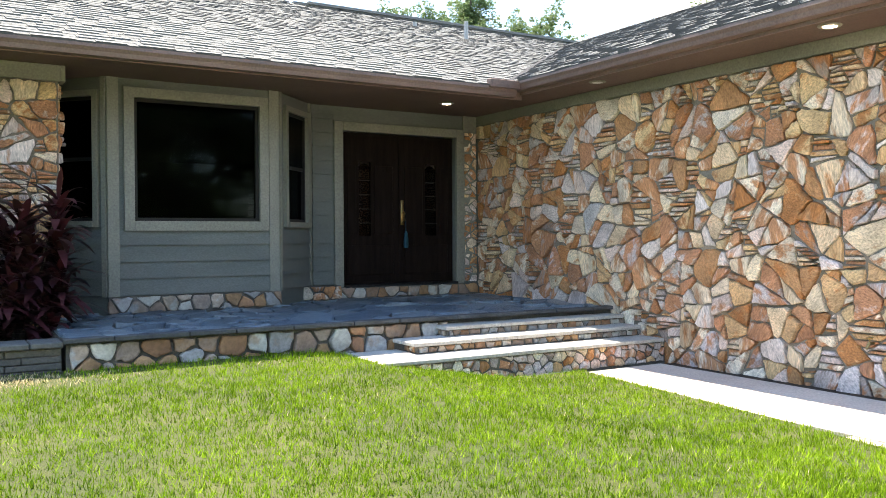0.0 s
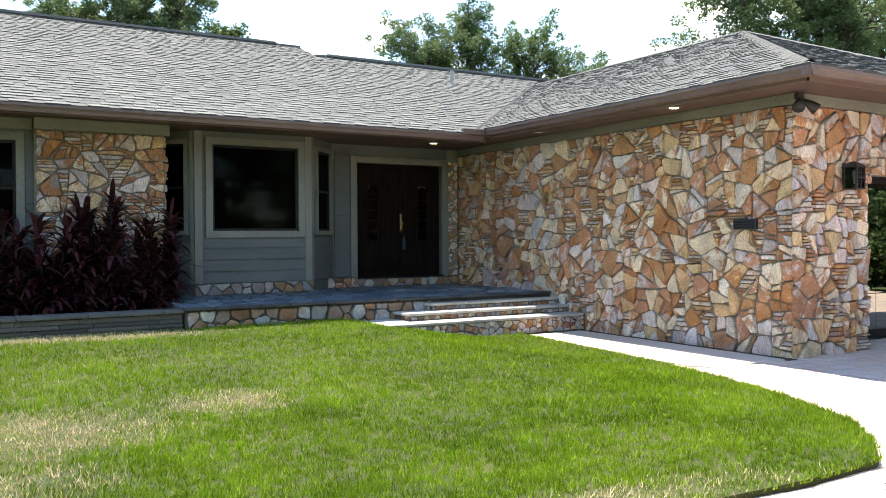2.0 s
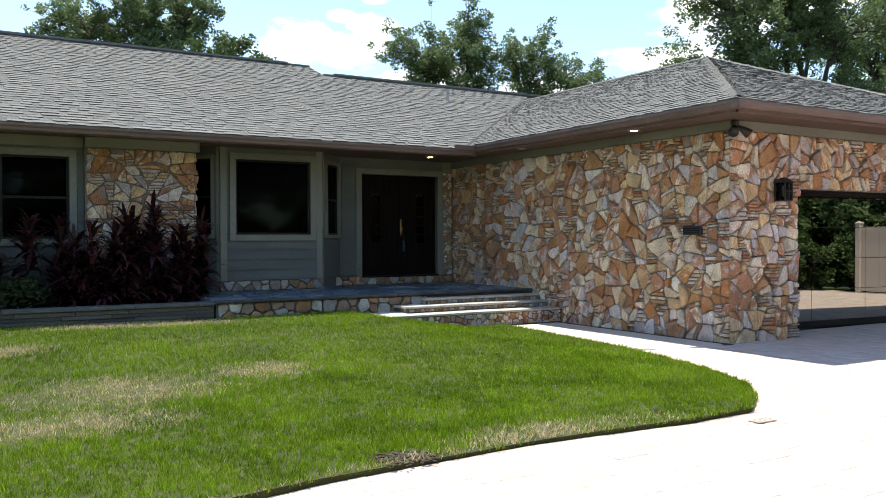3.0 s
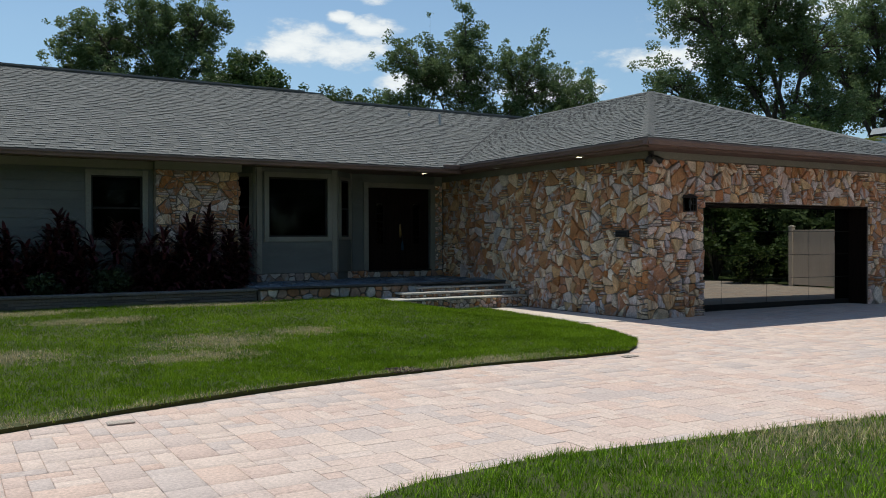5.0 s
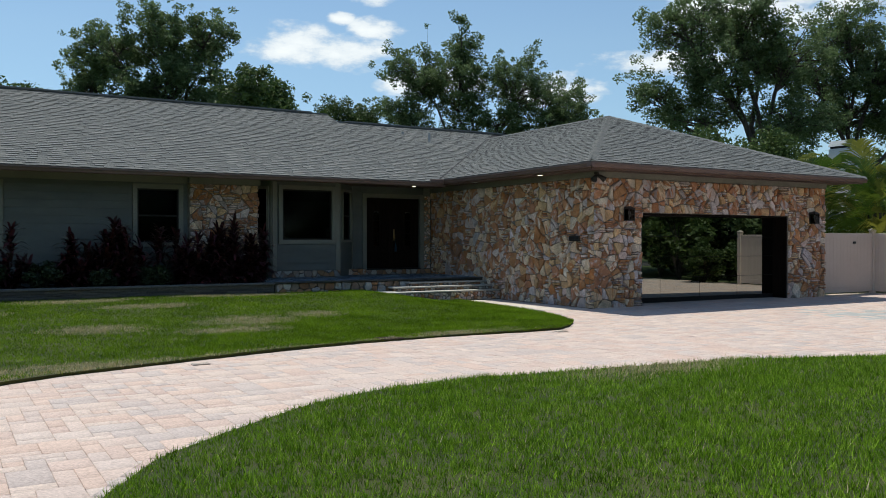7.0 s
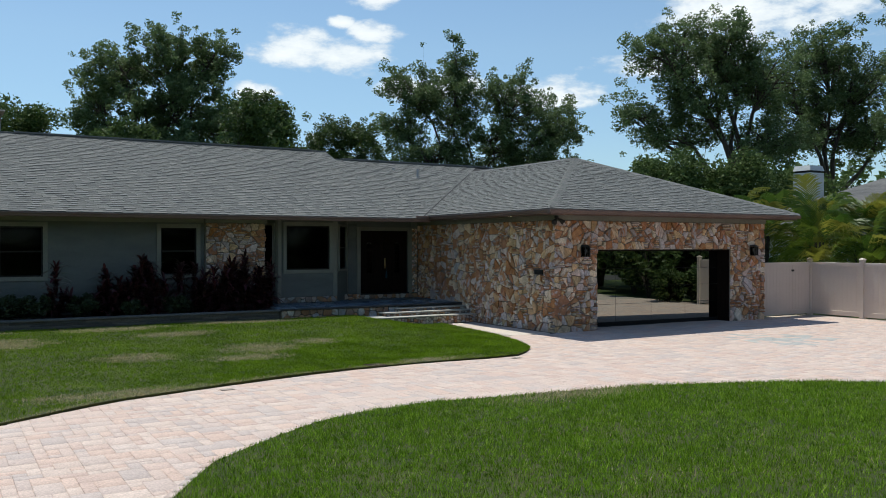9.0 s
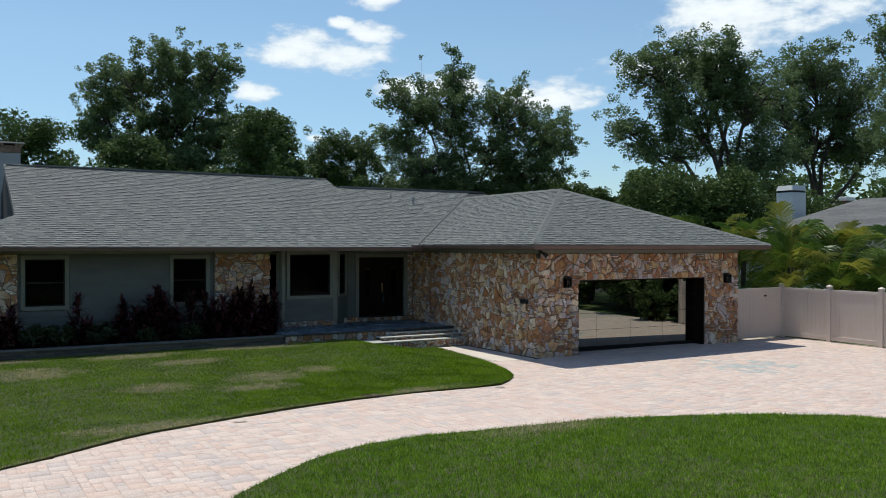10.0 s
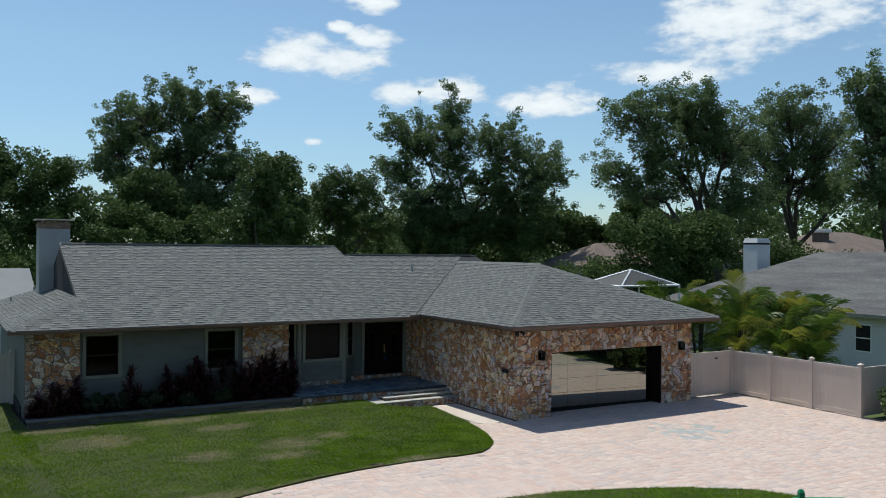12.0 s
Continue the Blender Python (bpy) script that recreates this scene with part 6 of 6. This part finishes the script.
    part("cage_frame", frame_bm, M_WHITE, gh)
    side = bmesh.new()
    apex = side.verts.new((0, 0, 4.33))
    ring = [side.verts.new((x, y, 3.48)) for x, y, z in P]
    for k in range(4):
        side.faces.new((ring[k], ring[(k + 1) % 4], apex))
    part("screen", side, M_SCREEN, gh)
    lr = thing("neighbour_roof", (-8.5, 33.0, 0), "pale metal-roofed house past the end gable", "house", "neighbouring houses")
    part("wall", boxes((-6, 6, -4, 4, 0, 2.6)), M_RENDERED, lr)
    b = bmesh.new()
    for pts in (((-6.5, -4.5, 2.6), (6.5, -4.5, 2.6), (6.5, 0, 4.2), (-6.5, 0, 4.2)), ((6.5, 4.5, 2.6), (-6.5, 4.5, 2.6), (-6.5, 0, 4.2), (6.5, 0, 4.2))):
        b.faces.new([b.verts.new(p) for p in pts])
    part("roof", b, M_METAL, lr)
    # street in front
    tagged(part("road", boxes((-200, 200, -29, -22, -0.058, -0.045)), M_ASPHALT), "grey asphalt street in front of the lawn", "road", "", "structure")
    # oaks and woods behind the house
    oak((14.5, 64.4, 0), ((13.8, 64.8, 19.1, 3.4, 2.6), (10.5, 66.8, 17.4, 3.9, 2.5), (17.5, 62.6, 19.1, 2.3, 2.4), (8.0, 68.3, 14.7, 2.5, 1.6), (15.4, 63.8, 15.0, 4.0, 2.7), (11.3, 66.3, 12.8, 4.9, 2.4), (18.7, 61.9, 12.9, 3.2, 2.7), (15.0, 64.1, 10.2, 5.9, 2.7)), 301, "spreading live oak with dark green crown behind the house", leaves=96000, size=0.14)
    oak((43.5, 60.0, 0), ((41.7, 60.8, 20.6, 2.1, 3.0), (37.8, 63.2, 18.1, 3.5, 2.7), (41.5, 61.0, 16.6, 4.3, 2.9), (47.2, 57.5, 17.0, 3.9, 3.0), (36.8, 63.8, 14.1, 2.8, 1.8), (50.4, 55.6, 14.2, 3.7, 2.3), (44.6, 59.1, 13.0, 4.6, 2.5), (39.1, 62.4, 11.4, 4.6, 2.1), (48.9, 56.5, 11.2, 4.9, 1.8), (43.2, 60.2, 9.2, 5.0, 2.0), (47.0, 58.0, 8.4, 4.4, 1.8), (38.6, 63.0, 8.6, 3.6, 1.8)), 302, "tall ragged live oak standing behind the roof ridge", leaves=120000, size=0.14, girth=0.34)
    oak((49.4, 29.2, 0), ((42.9, 33.3, 16.5, 3.2, 2.2), (46.4, 31.1, 17.4, 3.2, 2.0), (41.2, 34.3, 11.6, 2.1, 1.3), (44.9, 32.1, 13.5, 3.7, 2.5), (49.2, 29.5, 14.5, 3.4, 2.5), (43.7, 32.8, 10.3, 2.8, 1.5), (49.2, 29.4, 9.9, 3.7, 2.1), (47.2, 30.7, 16.0, 2.8, 1.8)), 303, "large leaning live oak behind the neighbouring palms", leaves=66000, size=0.12, girth=0.5)
    oak((58.0, 30.0, 0), ((58.9, 31.8, 18.0, 3.8, 2.1), (61.3, 30.3, 15.5, 4.1, 3.0), (59.6, 31.4, 11.9, 4.6, 2.5), (57.0, 32.9, 14.9, 3.0, 3.0), (63.1, 29.3, 11.4, 3.5, 2.0)), 304, "dense dark live oak behind the neighbouring house", leaves=54000, size=0.125)
    oak((57.5, 21.0, 0), ((55.8, 22.0, 17.7, 2.6, 2.0), (57.0, 21.3, 15.1, 2.6, 2.4), (56.2, 21.7, 11.5, 3.1, 2.2), (58.4, 20.4, 16.4, 3.1, 2.6), (58.5, 20.4, 11.1, 3.5, 3.1)), 305, "dark live oak over the neighbouring roof", leaves=54000, size=0.125)
    oak((24.8, 51.2, 0), ((24.5, 51.3, 11.2, 2.1, 1.1), (26.3, 50.3, 10.2, 1.9, 1.2), (23.7, 51.9, 9.4, 3.0, 1.5), (26.3, 50.3, 7.9, 3.5, 1.5)), 306, "smaller yellow-green oak behind the roof", leaves=36000, size=0.11, material=M_BUSH, girth=0.25)
    oak((13.1, 40.7, 0), ((13.6, 40.4, 10.5, 0.7, 1.5), (13.3, 40.6, 8.6, 0.8, 1.4), (12.9, 40.8, 6.6, 1.2, 1.2), (11.7, 41.6, 5.6, 1.2, 1.0)), 307, "dead trunk wrapped in bright green vines", leaves=24000, size=0.11, material=M_BUSH, group="vine-clad trunks", girth=0.3)
    g = np.random.default_rng(320)
    for label, spots, m, n, size in (("dark wood of broad-leaved trees far behind the house", ((0.9, 59.8, 11.7, 3.7, 1.9), (-0.7, 60.7, 8.9, 4.2, 3.4), (3.7, 58.1, 8.0, 4.2, 2.9), (7.3, 55.9, 7.0, 4.2, 2.6), (18.1, 49.4, 11.6, 2.1, 1.9), (18.5, 49.1, 8.2, 3.7, 2.6), (14.0, 60.0, 8.5, 5.0, 3.0), (10.0, 62.0, 9.5, 5.0, 3.0), (20.0, 58.0, 8.5, 4.5, 3.0), (40.0, 60.0, 7.5, 5.0, 2.6), (47.0, 56.0, 7.5, 5.0, 2.6), (-2.5, 61.2, 12.6, 2.4, 2.0), (13.0, 55.0, 6.0, 6.0, 3.0), (22.0, 54.0, 5.5, 6.0, 2.6), (30.0, 58.0, 5.0, 6.0, 2.8), (-6.0, 60.0, 9.0, 4.0, 3.2), (-10.0, 56.0, 7.5, 4.0, 3.0), (-4.0, 50.0, 4.5, 4.0, 2.6)), M_WOODS, 90000, 0.20),
                                     ("far belt of trees behind the roofs", ((44.0, 68.8, 7.6, 6.0, 2.8), (49.7, 65.4, 7.7, 6.0, 3.0), (55.4, 61.9, 8.4, 5.3, 2.6), (59.4, 59.5, 8.4, 3.3, 2.0), (64.5, 56.4, 9.4, 4.0, 2.2), (40.6, 70.9, 7.0, 5.3, 2.4), (60.5, 58.8, 6.0, 4.0, 2.4), (36.0, 66.0, 5.0, 6.0, 3.0), (72.0, 52.0, 9.0, 6.0, 3.0), (80.0, 50.0, 8.0, 7.0, 3.0)), M_WOODS, 60000, 0.23),
                                     ("leafy undergrowth behind the pool cage and palms", ((38.0, 28.1, 6.6, 2.5, 1.9), (40.5, 26.6, 5.2, 2.5, 2.2), (42.2, 25.5, 6.6, 2.5, 2.0), (45.4, 23.6, 5.2, 2.9, 2.0), (48.2, 21.9, 4.2, 2.5, 2.0), (52.1, 20.2, 3.8, 2.9, 1.8), (37.0, 30.0, 3.6, 3.4, 1.8), (33.0, 32.0, 2.8, 3.4, 1.8), (54, 26, 3.6, 4, 2)), M_WOODS, 46000, 0.16)):
        centres = []
        for x, y, z, rx, rz in spots:
            for k in range(34):
                d = g.normal(size=3)
                d /= np.linalg.norm(d)
                centres.append((x + d[0] * rx * g.uniform(0.2, 1), y + d[1] * rx * g.uniform(0.2, 1), z + d[2] * rz * g.uniform(0.2, 1) - 0.5 * (k % 3)))
                if k % 3 == 0:
                    centres.append((x + d[0] * rx, y + d[1] * rx, z * g.uniform(0.05, 0.7)))
        v, f = sprays(g, np.array(centres), g.uniform(0.7, 1.4, len(centres)), n * 2, size * 0.85)
        raw("far_woods", v, f, m, None, label, "woods", "stuff")
    centres = []
    for k in range(560):
        a = g.uniform(-1.1, 1.75)
        d = g.uniform(105, 150)
        centres.append((d * math.sin(a), d * math.cos(a), g.uniform(0.5, 12.5)))
    v, f = sprays(g, np.array(centres), g.uniform(2.0, 3.8, len(centres)), 80000, 0.55)
    raw("far_woods", v, f, M_WOODS, None, "distant dark tree line along the horizon", "woods", "stuff")
    # Tree belt out of view, added so the window panes reflect something dark.
    centres = []
    for k in range(300):
        centres.append((g.uniform(-70, 90), g.uniform(-62, -48), g.uniform(0.3, 1.0) * g.uniform(2, 13)))
    v, f = leaf_cloud(g, np.array(centres), 2.6, 24000, 0.55, 0.8)
    raw("far_woods", v, f, M_OAK, None, "dark line of trees across the street, added out of view for reflections", "woods", "stuff")
    # planting across the drive, which the mirrored door shows
    bush("hedge_shrub", (19.3, -2.6, -0.05), 0.75, 0.75, 401, "green flowering shrub at the corner of the fence", "shrub", 7000, 0.055)
    bush("hedge_shrub", (20.6, -2.2, -0.05), 0.9, 0.8, 402, "green shrub beside the end of the fence", "shrub", 7000, 0.06)
    for k, (x, y, r, hgt) in enumerate(((20.5, -5.5, 1.3, 1.6), (21.5, -8.0, 1.5, 2.0), (20.0, -10.5, 1.4, 1.5), (22.5, -12.5, 1.8, 2.4), (24.5, -6.5, 1.8, 2.5), (25.5, -10.0, 2.0, 2.8), (18.5, -14.5, 1.2, 1.0), (21.0, -16.5, 1.7, 2.0), (28, -14, 2.2, 3.0), (14.5, -18.5, 1.5, 1.3))):
        bush("garden_shrub", (x, y, -0.05), r, hgt, 410 + k, "tall dense green shrub across the drive", "shrub", 5000, 0.11, M_BUSH, "shrubs across the drive")
    for k, (x, y, r, hgt) in enumerate(((23.0, -3.6, 1.6, 2.0), (25.5, -4.0, 1.9, 2.4), (27.5, -7.5, 2.0, 2.4), (23.5, -9.5, 1.8, 2.2), (26.5, -12.5, 2.2, 2.6), (24.0, -18.0, 2.2, 2.4), (29.0, -3.5, 1.8, 2.4), (29.5, -10.5, 2.0, 2.4), (18.0, -18.5, 1.8, 1.8))):
        bush("tall_shrub", (x, y, -0.05), r, hgt, 450 + k, "tall leafy green shrub filling the side garden", "shrub", 7000, 0.12, M_OAK if k % 3 == 0 else M_BUSH, "shrubs across the drive")
    oak((24.0, -15.0, 0), ((23.0, -14.0, 7.0, 3.0, 2.0), (26.0, -16.0, 8.0, 3.0, 2.2), (21.5, -17.0, 6.5, 2.6, 1.8), (25.0, -12.0, 6.0, 2.6, 1.8)), 430, "shady live oak across the drive", leaves=16000, size=0.13, girth=0.35)
    oak((16.0, -34.0, 0), ((14.0, -34.0, 8.0, 4.0, 2.8), (18.0, -35.0, 9.0, 4.0, 2.8), (22.0, -36.0, 7.5, 4.0, 2.6), (10.0, -35.0, 7.0, 3.5, 2.4)), 431, "live oak on the far side of the street", leaves=16000, size=0.18)
    oak((32.0, -30.0, 0), ((30.0, -30.0, 8.0, 4.0, 2.8), (34.0, -31.0, 9.0, 4.0, 2.8), (38.0, -28.0, 7.5, 4.0, 2.6), (28.0, -27.0, 6.0, 3.5, 2.4)), 432, "live oak beyond the street corner", leaves=16000, size=0.18)


def build_sign():
    s = thing("yard_sign", (6.8, -8.0, 0.03), "green painted wooden sign post with a hanging white panel", "sign")
    part("post", boxes((-0.05, 0.05, -0.05, 0.05, -0.03, 1.06), bevel=0.006), M_GREEN, s)
    cap = bmesh.new()
    bmesh.ops.create_cone(cap, cap_ends=True, segments=4, radius1=0.075, radius2=0.03, depth=0.05, matrix=Matrix.Translation((0, 0, 1.085)) @ Matrix.Rotation(math.pi / 4, 4, "Z"))
    part("post_cap", cap, M_GREEN, s)
    part("arm", boxes((-0.16, 0.80, -0.035, 0.035, 0.88, 0.96), bevel=0.004), M_GREEN, s)
    panel = part("panel", boxes((0.16, 0.74, -0.012, 0.012, 0.34, 0.80), bevel=0.003), M_WHITE, s, "white sign panel with dark bars")
    for k, (w, z) in enumerate(((0.44, 0.72), (0.36, 0.62), (0.44, 0.52), (0.30, 0.44))):
        part("print_bar", boxes((0.45 - w / 2, 0.45 + w / 2, -0.015, -0.0125, z - 0.03, z + 0.02)), M_NAVY, panel)
    for x in (0.22, 0.68):
        ring = bmesh.new()
        tube(ring, [(x, 0, 0.80), (x, 0, 0.88)], [0.006, 0.006], 5)
        part("hanger", ring, M_BLACK, s)
    s.rotation_euler = (0, 0, radians(-30))


build_porch()
build_front_door()
build_garage_door()
build_shutter()
clod_rng = random.Random(61)
clods = bmesh.new()
for k in range(170):
    a, far = clod_rng.uniform(0, 6.28), math.sqrt(clod_rng.random())
    x, y = 2.95 + 0.22 * far * math.cos(a), 1.12 + 0.19 * far * math.sin(a)
    s = clod_rng.uniform(0.006, 0.018)
    bmesh.ops.create_icosphere(clods, subdivisions=1, radius=s, matrix=Matrix.Translation((x, y, float(lawn_height(x, y)) + 0.2 * s)) @ Matrix.Rotation(a, 4, "Z") @ Matrix.Diagonal((1.5, 0.8, 0.6, 1)))
tagged(part("bare_soil", clods, M_MULCH), "dark bare soil clods at the edge of the lawn", "soil", "", "stuff")
build_lights()
build_fence()
build_garden()
build_palms()
build_surroundings()
build_sign()

# ---------------------------------------------------------------- stones of the garage walls
side_wall = bpy.data.objects["wall_garage_side"]
front_wall = bpy.data.objects["wall_garage_front"]
stonework(side_wall, [(WY + 0.005, DOOR_Y - 0.05, -0.03, 2.785)], lambda u, v, d: (WX - d, u, v), random.Random(81), M_STONE, (0.16, 0.38), 0.09)
stonework(side_wall, [(9.165, WX - 0.03, 0.67, 2.69)], lambda u, v, d: (u, DOOR_Y - 0.02 - d, v), random.Random(83), M_STONE, (0.09, 0.13), 0.1, (0.01, 0.03))
stonework(front_wall, [(WX - 0.03, 10.735, -0.03, 2.785), (15.695, WR, -0.03, 2.785), (10.735, 15.695, 2.05, 2.785)], lambda u, v, d: (u, WY - d, v), random.Random(82), M_STONE, (0.16, 0.37), 0.10)
